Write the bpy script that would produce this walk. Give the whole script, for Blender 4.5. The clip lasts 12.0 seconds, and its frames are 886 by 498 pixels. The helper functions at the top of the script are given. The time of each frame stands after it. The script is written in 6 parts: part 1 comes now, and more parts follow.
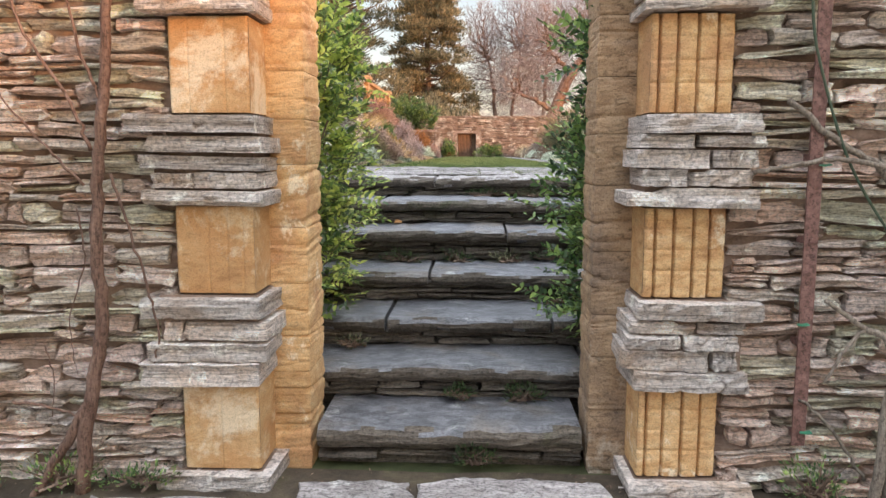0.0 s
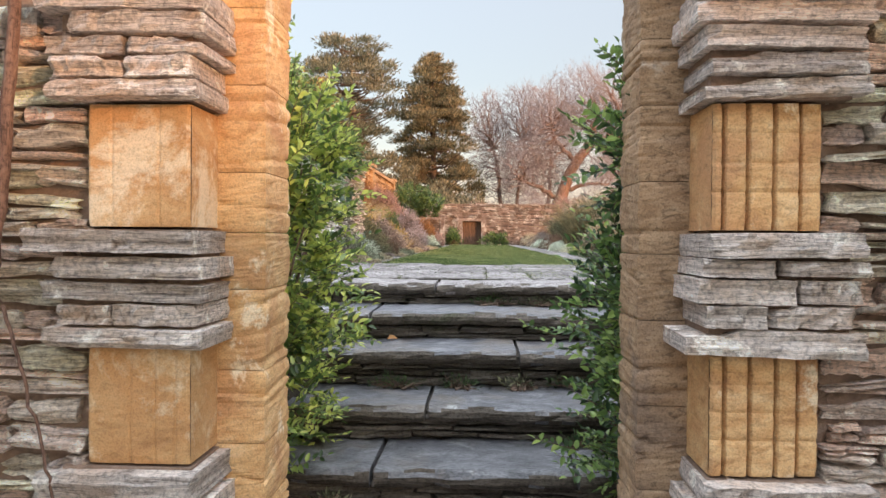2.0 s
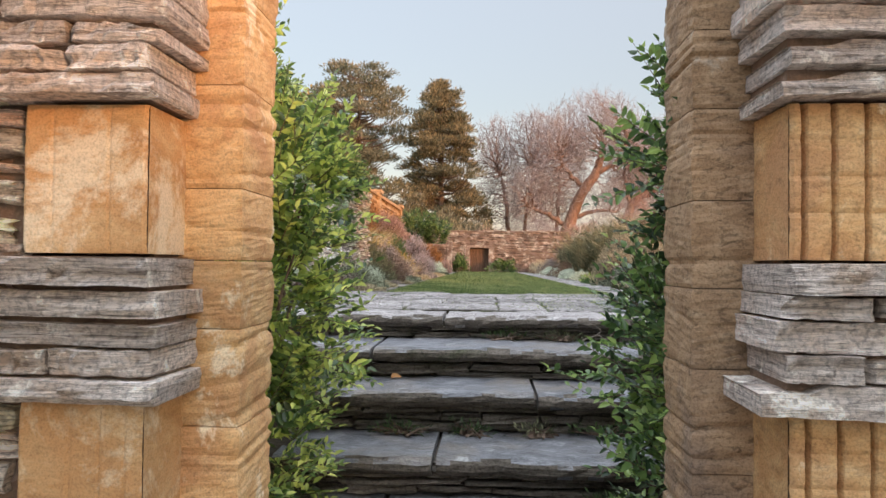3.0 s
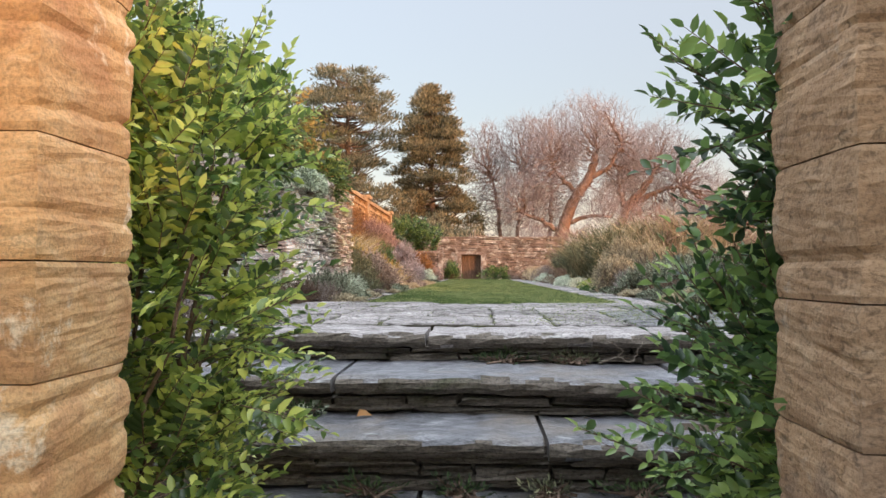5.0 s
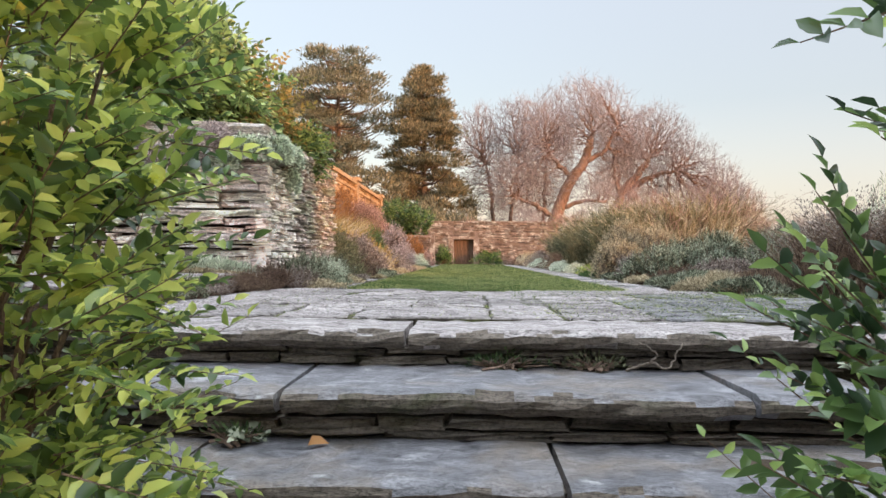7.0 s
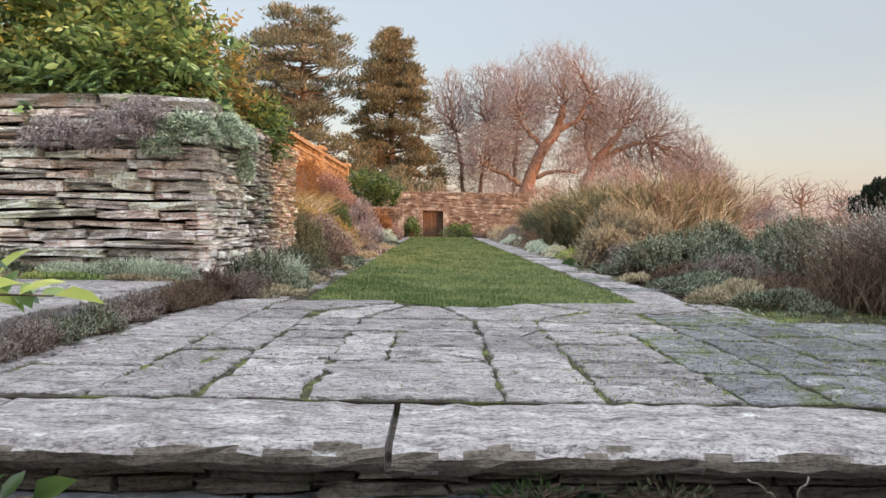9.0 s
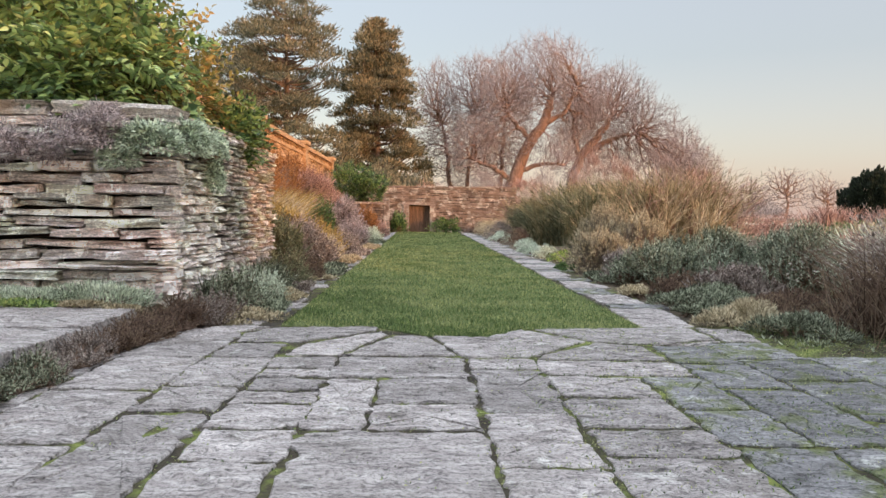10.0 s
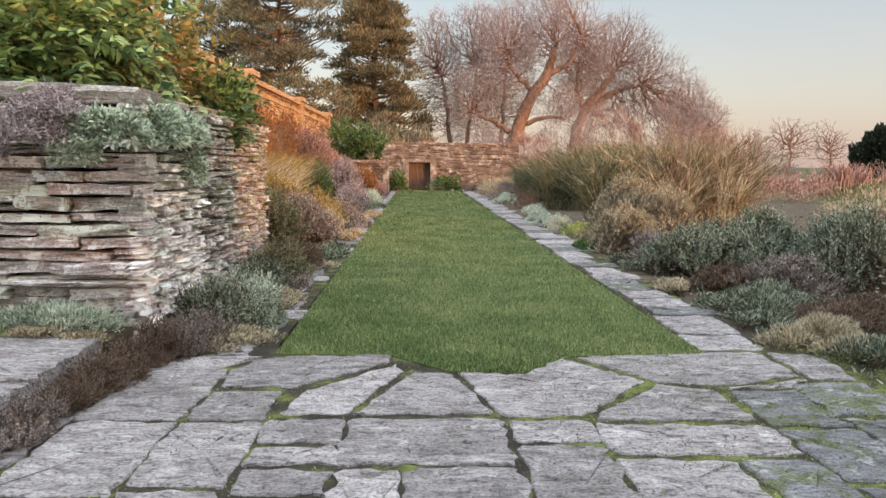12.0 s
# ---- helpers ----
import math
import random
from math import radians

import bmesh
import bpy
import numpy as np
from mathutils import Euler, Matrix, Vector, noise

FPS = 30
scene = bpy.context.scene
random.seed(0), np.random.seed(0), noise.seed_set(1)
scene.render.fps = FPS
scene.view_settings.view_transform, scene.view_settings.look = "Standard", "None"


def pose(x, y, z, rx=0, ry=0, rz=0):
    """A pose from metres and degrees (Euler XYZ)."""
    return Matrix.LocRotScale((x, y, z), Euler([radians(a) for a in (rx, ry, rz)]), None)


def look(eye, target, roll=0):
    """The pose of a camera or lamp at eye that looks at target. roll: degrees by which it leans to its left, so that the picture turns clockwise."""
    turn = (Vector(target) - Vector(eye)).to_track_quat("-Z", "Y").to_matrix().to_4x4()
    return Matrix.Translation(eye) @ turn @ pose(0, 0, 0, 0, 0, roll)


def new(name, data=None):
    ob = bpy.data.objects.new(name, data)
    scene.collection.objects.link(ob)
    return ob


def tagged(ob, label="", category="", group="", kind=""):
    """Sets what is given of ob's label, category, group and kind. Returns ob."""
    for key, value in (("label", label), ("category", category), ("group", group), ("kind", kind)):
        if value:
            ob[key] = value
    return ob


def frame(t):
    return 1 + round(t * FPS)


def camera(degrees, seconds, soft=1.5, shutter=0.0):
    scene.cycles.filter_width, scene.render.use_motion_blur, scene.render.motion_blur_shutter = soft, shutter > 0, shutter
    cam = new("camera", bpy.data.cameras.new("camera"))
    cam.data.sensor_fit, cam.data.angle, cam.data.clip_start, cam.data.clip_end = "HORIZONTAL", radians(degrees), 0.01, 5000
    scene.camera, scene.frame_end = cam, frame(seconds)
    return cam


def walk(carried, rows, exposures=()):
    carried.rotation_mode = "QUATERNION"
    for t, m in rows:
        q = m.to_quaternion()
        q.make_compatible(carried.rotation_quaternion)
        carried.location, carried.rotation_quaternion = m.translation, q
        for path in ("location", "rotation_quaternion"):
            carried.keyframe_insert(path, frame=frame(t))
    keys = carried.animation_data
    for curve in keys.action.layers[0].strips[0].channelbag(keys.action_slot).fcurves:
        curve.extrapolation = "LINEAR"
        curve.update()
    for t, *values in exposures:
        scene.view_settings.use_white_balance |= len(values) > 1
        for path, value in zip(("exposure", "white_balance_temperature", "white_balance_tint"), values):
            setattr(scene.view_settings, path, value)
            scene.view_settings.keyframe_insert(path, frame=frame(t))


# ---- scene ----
cam = camera(61.2, 12.0)
PATH = [
    (0, (0.001, -0.003, 1.54), (-0.08, 1.979, 1.287), 0.1),
    (0.5, (0.006, 0.125, 1.572), (-0.078, 2.112, 1.36), 0.2),
    (1, (-0.038, 0.348, 1.605), (-0.122, 2.341, 1.455), 0.3),
    (1.5, (-0.057, 0.539, 1.643), (-0.142, 2.536, 1.552), 0.3),
    (2, (-0.008, 0.805, 1.682), (-0.104, 2.803, 1.654), 0.4),
    (2.5, (0.016, 1.022, 1.694), (-0.091, 3.019, 1.707), 0.5),
    (3, (-0.045, 1.272, 1.692), (-0.16, 3.268, 1.735), 0.6),
    (3.5, (-0.074, 1.516, 1.699), (-0.189, 3.512, 1.758), 0.7),
    (3.7, (-0.056, 1.628, 1.695), (-0.169, 3.624, 1.758), 0.7),
    (5.5, (-0.04, 2.573, 1.68), (-0.13, 4.57, 1.743), 0.1),
    (6, (-0.025, 2.853, 1.692), (-0.111, 4.85, 1.749), 0.5),
    (6.5, (-0.035, 3.054, 1.642), (-0.122, 5.051, 1.687), 0.2),
    (8.3, (-0.126, 4.003, 1.823), (-0.142, 6.002, 1.78), 1.3),
    (8.5, (-0.144, 4.175, 1.861), (-0.153, 6.174, 1.809), 0.9),
    (9, (-0.205, 4.407, 2.0), (-0.188, 6.406, 1.933), 0.9),
    (9.5, (-0.205, 4.708, 2.087), (-0.163, 6.706, 2.011), 0.8),
    (10, (-0.209, 4.951, 2.222), (-0.156, 6.948, 2.129), 0.7),
    (10.5, (-0.279, 5.23, 2.294), (-0.213, 7.226, 2.185), 0.7),
    (11, (-0.348, 5.433, 2.403), (-0.281, 7.426, 2.259), 0.7),
    (11.5, (-0.365, 5.736, 2.442), (-0.3, 7.727, 2.259), 0.8),
    (12, (-0.365, 5.954, 2.578), (-0.304, 7.94, 2.353), 0.5),
]
walk(cam, [(t, look(eye, target, roll)) for t, eye, target, roll in PATH], [(0.0, 0.36), (2.0, 0.24), (3.5, 0.05), (5.6, 0.24), (6.6, 0.3), (8.5, 0.04), (12.0, 0.03)])

# ---- world, sun and exposure ----
SUN_FROM, SUN_UP = Vector((0.74, -0.67, 0.0)), 9.0          # low winter sun behind the walker's right shoulder
world = bpy.data.worlds.new("sky")
scene.world = world
world.use_nodes = True
wn, wl = world.node_tree.nodes, world.node_tree.links
sky = wn.new("ShaderNodeTexSky")
sky.sky_type, sky.sun_disc = "NISHITA", False
sky.sun_elevation = radians(SUN_UP)
sky.sun_rotation = math.atan2(SUN_FROM.x, SUN_FROM.y)
sky.air_density, sky.dust_density, sky.ozone_density = 1.0, 2.5, 1.0
# thin high cloud over the clear sky: peach at the horizon, pale blue above it, brightest overhead
coord = wn.new("ShaderNodeTexCoord")
split = wn.new("ShaderNodeSeparateXYZ")
wl.new(coord.outputs["Generated"], split.inputs[0])
veil = wn.new("ShaderNodeValToRGB")
VEIL = ((0.0, (0.56, 0.41, 0.37)), (0.08, (0.48, 0.41, 0.39)), (0.2, (0.385, 0.37, 0.38)), (0.38, (0.44, 0.435, 0.46)), (0.7, (1.62, 1.73, 1.92)), (1.0, (2.5, 2.68, 2.95)))
while len(veil.color_ramp.elements) < len(VEIL):
    veil.color_ramp.elements.new(0.5)
for e, (p, c) in zip(veil.color_ramp.elements, VEIL):
    e.position, e.color = p, (*c, 1)
wl.new(split.outputs["Z"], veil.inputs["Fac"])
thin = wn.new("ShaderNodeVectorMath")
thin.operation = "SCALE"
thin.inputs["Scale"].default_value = 0.13
wl.new(sky.outputs["Color"], thin.inputs[0])
both = wn.new("ShaderNodeVectorMath")
both.operation = "ADD"
wl.new(thin.outputs[0], both.inputs[0])
wl.new(veil.outputs["Color"], both.inputs[1])
wl.new(both.outputs[0], wn["Background"].inputs["Color"])
wn["Background"].inputs["Strength"].default_value = 1.0

sun = new("sun", bpy.data.lights.new("sun", "SUN"))
sun.data.energy, sun.data.angle, sun.data.color = 3.0, radians(2.5), (1.0, 0.46, 0.19)
d = SUN_FROM.normalized() * math.cos(radians(SUN_UP)) + Vector((0, 0, math.sin(radians(SUN_UP))))
sun.matrix_world = look(d * 60, (0, 0, 0))


# ---- materials ----
def ramp_node(nt, fac, stops):
    r = nt.nodes.new("ShaderNodeValToRGB")
    while len(r.color_ramp.elements) < len(stops):
        r.color_ramp.elements.new(0.5)
    for e, (p, c) in zip(r.color_ramp.elements, stops):
        e.position, e.color = p, (*c, 1)
    nt.links.new(fac, r.inputs["Fac"])
    return r.outputs["Color"]


def noise_node(nt, vec, scale, detail=6, rough=0.6, dist=0.0):
    n = nt.nodes.new("ShaderNodeTexNoise")
    n.inputs["Scale"].default_value, n.inputs["Detail"].default_value = scale, detail
    n.inputs["Roughness"].default_value, n.inputs["Distortion"].default_value = rough, dist
    nt.links.new(vec, n.inputs["Vector"])
    return n.outputs["Fac"]


def mix_node(nt, fac, a, b, mode="MIX"):
    m = nt.nodes.new("ShaderNodeMix")
    m.data_type, m.blend_type = "RGBA", mode
    for sock, v in ((m.inputs["Factor"], fac), (m.inputs[6], a), (m.inputs[7], b)):
        if isinstance(v, bpy.types.NodeSocket):
            nt.links.new(v, sock)
        elif isinstance(v, tuple):
            sock.default_value = (*v, 1)
        else:
            sock.default_value = v
    return m.outputs[2]


def math_node(nt, op, a, b=0.0):
    m = nt.nodes.new("ShaderNodeMath")
    m.operation = op
    for sock, v in zip(m.inputs, (a, b)):
        if isinstance(v, bpy.types.NodeSocket):
            nt.links.new(v, sock)
        else:
            sock.default_value = v
    return m.outputs[0]


def fresh(name, rough=0.9):
    m = bpy.data.materials.new(name)
    m.use_nodes = True
    b = m.node_tree.nodes["Principled BSDF"]
    b.inputs["Roughness"].default_value = rough
    return m, m.node_tree, b


def place_node(nt, stretch=(1, 1, 1), jitter=True):
    """World position, stretched, and shifted at random from piece to piece."""
    g = nt.nodes.new("ShaderNodeNewGeometry").outputs["Position"]
    mp = nt.nodes.new("ShaderNodeMapping")
    mp.inputs["Scale"].default_value = stretch
    nt.links.new(g, mp.inputs["Vector"])
    if jitter:
        info = nt.nodes.new("ShaderNodeObjectInfo").outputs["Random"]
        c = nt.nodes.new("ShaderNodeCombineXYZ")
        for k, f in enumerate((37.0, 91.0, 13.0)):
            nt.links.new(math_node(nt, "MULTIPLY", info, f), c.inputs[k])
        nt.links.new(c.outputs[0], mp.inputs["Location"])
    return mp.outputs[0]


def shade_var(nt, col, lo, hi, island=False):
    """Lighter and darker pieces."""
    if island:
        r = nt.nodes.new("ShaderNodeNewGeometry").outputs["Random Per Island"]
    else:
        r = nt.nodes.new("ShaderNodeObjectInfo").outputs["Random"]
    mr = nt.nodes.new("ShaderNodeMapRange")
    mr.inputs["To Min"].default_value, mr.inputs["To Max"].default_value = lo, hi
    nt.links.new(r, mr.inputs["Value"])
    hsv = nt.nodes.new("ShaderNodeHueSaturation")
    nt.links.new(mr.outputs[0], hsv.inputs["Value"])
    nt.links.new(col, hsv.inputs["Color"])
    return hsv.outputs["Color"]


def stone(name, stops, stretch=(4, 4, 30), scale=2.0, stain=None, stain_at=(0.5, 0.66), stain_scale=2.2, lichen=None,
          lichen_at=(0.6, 0.68), lichen_scale=7.0, rough=0.85, bump=0.5, dist=0.02, var=(0.75, 1.2), island=False, fine=60.0, spec=0.3, tints=0.0, seams=0.65, specks=0.6):
    m, nt, b = fresh(name, rough)
    v = place_node(nt, stretch, not island)
    w = place_node(nt, (1, 1, 1), False)
    grain = noise_node(nt, v, scale, 8, 0.65, 0.6)
    speck = noise_node(nt, w, fine, 4, 0.7)
    col = ramp_node(nt, grain, stops)
    if stain:
        f = noise_node(nt, w, stain_scale, 6, 0.6, 0.5)
        col = mix_node(nt, ramp_node(nt, f, ((stain_at[0], (0, 0, 0)), (stain_at[1], (0.85,) * 3))), col, stain)
    if lichen:
        f = noise_node(nt, w, lichen_scale, 7, 0.7, 0.3)
        col = mix_node(nt, ramp_node(nt, f, ((lichen_at[0], (0, 0, 0)), (lichen_at[1], (0.9,) * 3))), col, lichen)
    col = mix_node(nt, specks, col, ramp_node(nt, speck, ((0.34, (0.25,) * 3), (0.52, (1.1,) * 3), (0.7, (1.3,) * 3))), "MULTIPLY")
    seam = noise_node(nt, v, scale * 3.3, 7, 0.6, 1.0)
    col = mix_node(nt, seams, col, ramp_node(nt, seam, ((0.36, (0.12,) * 3), (0.46, (1,) * 3), (0.7, (1.15,) * 3))), "MULTIPLY")
    if tints:
        src = nt.nodes.new("ShaderNodeNewGeometry").outputs["Random Per Island"] if island else nt.nodes.new("ShaderNodeObjectInfo").outputs["Random"]
        pick = math_node(nt, "FRACT", math_node(nt, "MULTIPLY", src, 17.0))
        col = mix_node(nt, tints, col, ramp_node(nt, pick, ((0.0, (1.12, 0.86, 0.72)), (0.2, (1.0, 1.0, 0.97)), (0.4, (0.84, 0.98, 0.7)), (0.55, (1.0, 1.0, 1.0)), (0.75, (1.05, 0.93, 0.93)), (1.0, (1.2, 0.95, 0.78)))), "MULTIPLY")
    col = shade_var(nt, col, *var, island)
    nt.links.new(col, b.inputs["Base Color"])
    b.inputs["Specular IOR Level"].default_value = spec
    h = math_node(nt, "ADD", math_node(nt, "ADD", grain, math_node(nt, "MULTIPLY", seam, 0.6)), math_node(nt, "MULTIPLY", speck, 0.4))
    bp = nt.nodes.new("ShaderNodeBump")
    bp.inputs["Strength"].default_value, bp.inputs["Distance"].default_value = bump, dist
    nt.links.new(h, bp.inputs["Height"])
    nt.links.new(bp.outputs[0], b.inputs["Normal"])
    return m


def leafy(name, stops, rough=0.45, lo=0.6, hi=1.35, patch=1.4, through_light=0.25, spec=0.4):
    """Leaves: colour by patches of the plant and from leaf to leaf."""
    m, nt, b = fresh(name, rough)
    f = noise_node(nt, place_node(nt, (1, 1, 1), False), patch, 3, 0.6)
    r = nt.nodes.new("ShaderNodeNewGeometry").outputs["Random Per Island"]
    f = math_node(nt, "ADD", math_node(nt, "MULTIPLY", f, 0.65), math_node(nt, "MULTIPLY", r, 0.35))
    col = shade_var(nt, ramp_node(nt, f, stops), lo, hi, True)
    nt.links.new(col, b.inputs["Base Color"])
    b.inputs["Specular IOR Level"].default_value = spec
    t = nt.nodes.new("ShaderNodeBsdfTranslucent")
    nt.links.new(col, t.inputs["Color"])
    mx = nt.nodes.new("ShaderNodeMixShader")
    mx.inputs[0].default_value = through_light
    nt.links.new(b.outputs[0], mx.inputs[1])
    nt.links.new(t.outputs[0], mx.inputs[2])
    nt.links.new(mx.outputs[0], nt.nodes["Material Output"].inputs["Surface"])
    return m


def soil_like(name, stops, scale=6.0, rough=0.95, bump=0.6, fine=45.0):
    m, nt, b = fresh(name, rough)
    w = place_node(nt, (1, 1, 1), False)
    a, s = noise_node(nt, w, scale, 8, 0.7), noise_node(nt, w, fine, 5, 0.7)
    col = mix_node(nt, 0.5, ramp_node(nt, a, stops), ramp_node(nt, s, ((0.3, (0.3,) * 3), (0.7, (1,) * 3))), "MULTIPLY")
    nt.links.new(col, b.inputs["Base Color"])
    b.inputs["Specular IOR Level"].default_value = 0.2
    bp = nt.nodes.new("ShaderNodeBump")
    bp.inputs["Strength"].default_value, bp.inputs["Distance"].default_value = bump, 0.03
    nt.links.new(math_node(nt, "ADD", a, s), bp.inputs["Height"])
    nt.links.new(bp.outputs[0], b.inputs["Normal"])
    return m


RUBBLE = stone("rubble_slate", ((0.3, (0.1, 0.075, 0.065)), (0.42, (0.32, 0.268, 0.228)), (0.58, (0.49, 0.43, 0.39)), (0.75, (0.66, 0.61, 0.575))),
               (2.5, 2.5, 38), 2.0, (0.35, 0.27, 0.21), (0.48, 0.7), 1.6, (0.7, 0.69, 0.63), (0.55, 0.64), 6.0, bump=1.0, dist=0.035, var=(1.5, 2.25), tints=0.6, seams=0.6)
PIER_SLATE = stone("pier_slate", ((0.3, (0.12, 0.097, 0.085)), (0.42, (0.43, 0.378, 0.34)), (0.58, (0.59, 0.535, 0.495)), (0.75, (0.74, 0.695, 0.66))),
                   (2.2, 2.2, 40), 2.0, (0.42, 0.29, 0.19), (0.5, 0.72), 2.5, (0.77, 0.74, 0.68), (0.58, 0.64), 7.0, bump=1.0, dist=0.03, var=(1.15, 1.7), seams=0.55)
AMBER = stone("amber_ashlar", ((0.25, (0.36, 0.19, 0.08)), (0.42, (0.55, 0.33, 0.15)), (0.58, (0.64, 0.43, 0.22)), (0.75, (0.74, 0.56, 0.34))),
              (4, 4, 8), 1.8, (0.47, 0.26, 0.13), (0.47, 0.64), 3.2, (0.78, 0.68, 0.5), (0.59, 0.65), 4.0, bump=0.5, dist=0.008, var=(0.88, 1.1), fine=140, seams=0.25, specks=0.4)
# AMBER darkened and greyed: the east jamb's shade is put into the colour
AMBER_SHADED = stone("shaded_ashlar", ((0.22, (0.18, 0.11, 0.065)), (0.42, (0.35, 0.23, 0.135)), (0.58, (0.45, 0.31, 0.19)), (0.75, (0.56, 0.42, 0.28))),
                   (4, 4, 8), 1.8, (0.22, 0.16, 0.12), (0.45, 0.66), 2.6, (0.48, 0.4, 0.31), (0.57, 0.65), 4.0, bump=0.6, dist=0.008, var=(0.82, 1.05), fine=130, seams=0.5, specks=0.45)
AMBER_PALE = stone("pale_ashlar", ((0.25, (0.32, 0.16, 0.07)), (0.42, (0.47, 0.27, 0.12)), (0.58, (0.55, 0.36, 0.18)), (0.75, (0.64, 0.47, 0.29))),
                   (3, 3, 6), 1.4, (0.52, 0.28, 0.12), (0.46, 0.64), 2.6, (0.7, 0.58, 0.41), (0.52, 0.61), 3.0, bump=0.4, dist=0.008, var=(0.88, 1.04), fine=150, seams=0.15, specks=0.35)
STEP = stone("step_slate", ((0.3, (0.058, 0.056, 0.06)), (0.44, (0.115, 0.115, 0.125)), (0.58, (0.19, 0.19, 0.205)), (0.74, (0.34, 0.34, 0.355))),
             (5, 8, 20), 1.5, (0.2, 0.16, 0.12), (0.5, 0.7), 2.2, (0.42, 0.42, 0.42), (0.59, 0.68), 5.0, rough=0.42, bump=0.8, var=(0.95, 1.25), spec=0.55, seams=0.4)
RISER = stone("riser_slate", ((0.25, (0.07, 0.06, 0.05)), (0.5, (0.16, 0.135, 0.11)), (0.8, (0.28, 0.24, 0.2))),
              (3, 3, 26), 2.0, (0.07, 0.08, 0.035), (0.58, 0.75), 3.0, bump=0.7, var=(0.6, 1.2))
PAVING = stone("paving_slate", ((0.3, (0.1, 0.087, 0.08)), (0.42, (0.285, 0.255, 0.245)), (0.57, (0.41, 0.375, 0.36)), (0.72, (0.58, 0.54, 0.52))),
               (3, 9, 9), 1.6, (0.19, 0.17, 0.155), (0.5, 0.72), 3.0, (0.58, 0.56, 0.53), (0.58, 0.68), 6.0, rough=0.8, bump=1.0, var=(0.72, 1.15), seams=0.7, specks=0.75)
PAVING_DAMP = stone("mossy_paving_slate", ((0.28, (0.07, 0.068, 0.068)), (0.42, (0.18, 0.175, 0.175)), (0.58, (0.27, 0.265, 0.27)), (0.75, (0.4, 0.39, 0.39))),
                    (3, 9, 8), 1.5, (0.13, 0.15, 0.055), (0.5, 0.59), 5.0, (0.5, 0.5, 0.47), (0.57, 0.66), 6.0, rough=0.75, bump=1.0, var=(0.65, 1.0), seams=0.6, specks=0.75)
DRY_WALL = stone("drystone", ((0.3, (0.07, 0.058, 0.054)), (0.42, (0.29, 0.26, 0.245)), (0.58, (0.47, 0.435, 0.415)), (0.75, (0.64, 0.61, 0.585))),
                 (2.5, 2.5, 24), 2.0, (0.3, 0.19, 0.15), (0.55, 0.75), 1.6, (0.74, 0.72, 0.69), (0.49, 0.57), 5.5, bump=1.0, dist=0.03, var=(1.5, 2.3), tints=0.4, seams=0.6)
DRY_REST = stone("drystone_rest", ((0.3, (0.07, 0.058, 0.054)), (0.42, (0.29, 0.26, 0.245)), (0.58, (0.47, 0.435, 0.415)), (0.75, (0.64, 0.61, 0.585))),
                 (2.5, 2.5, 24), 2.0, (0.34, 0.2, 0.15), (0.55, 0.75), 1.6, (0.72, 0.69, 0.66), (0.5, 0.58), 5.5, bump=1.0, dist=0.03, var=(0.95, 1.6), island=True, tints=0.6, seams=0.6)
FAR_STONE = stone("far_stone", ((0.25, (0.18, 0.12, 0.1)), (0.5, (0.32, 0.235, 0.2)), (0.8, (0.47, 0.38, 0.34))), (1, 1, 6), 1.0, (0.2, 0.13, 0.1), (0.5, 0.6), 3.0, (0.66, 0.6, 0.55), (0.52, 0.6), 2.6, bump=0.3, var=(0.35, 1.3), island=True)
OCHRE_REST = stone("ochre_masonry", ((0.25, (0.3, 0.17, 0.09)), (0.5, (0.5, 0.3, 0.16)), (0.8, (0.64, 0.45, 0.28))), (1, 1, 6), 1.0, bump=0.4, var=(0.7, 1.25), island=True)
TWIG = stone("winter_twig", ((0.3, (0.25, 0.18, 0.17)), (0.6, (0.42, 0.33, 0.31)), (0.8, (0.54, 0.44, 0.42))), (3, 3, 1), 1.0, bump=0.2, var=(0.9, 1.1))
MORTAR = soil_like("earth_mortar", ((0.3, (0.19, 0.13, 0.1)), (0.6, (0.36, 0.26, 0.2)), (0.8, (0.47, 0.36, 0.29))), 5.0)
DARK_GAP = soil_like("dark_core", ((0.3, (0.04, 0.03, 0.025)), (0.7, (0.12, 0.085, 0.065))), 5.0)
SOIL = soil_like("soil", ((0.3, (0.05, 0.04, 0.03)), (0.55, (0.11, 0.085, 0.06)), (0.75, (0.16, 0.14, 0.08))), 4.0)
MOSS = soil_like("mossy_joint", ((0.4, (0.045, 0.037, 0.03)), (0.53, (0.075, 0.065, 0.04)), (0.59, (0.14, 0.16, 0.05)), (0.7, (0.26, 0.3, 0.08))), 4.0)
MOSS_GREEN = soil_like("green_mossy_joint", ((0.4, (0.05, 0.042, 0.03)), (0.5, (0.09, 0.09, 0.04)), (0.58, (0.18, 0.21, 0.06)), (0.72, (0.3, 0.34, 0.09))), 3.4)
TURF = soil_like("turf", ((0.3, (0.07, 0.1, 0.03)), (0.5, (0.12, 0.16, 0.05)), (0.7, (0.18, 0.19, 0.08))), 2.0, fine=120)
MEADOW = soil_like("meadow", ((0.3, (0.06, 0.075, 0.035)), (0.55, (0.1, 0.11, 0.05)), (0.75, (0.16, 0.13, 0.08))), 0.4, fine=8)
GRASS = leafy("grass", ((0.36, (0.045, 0.085, 0.022)), (0.5, (0.13, 0.2, 0.055)), (0.63, (0.36, 0.37, 0.16))), 0.6, patch=1.8, through_light=0.35)
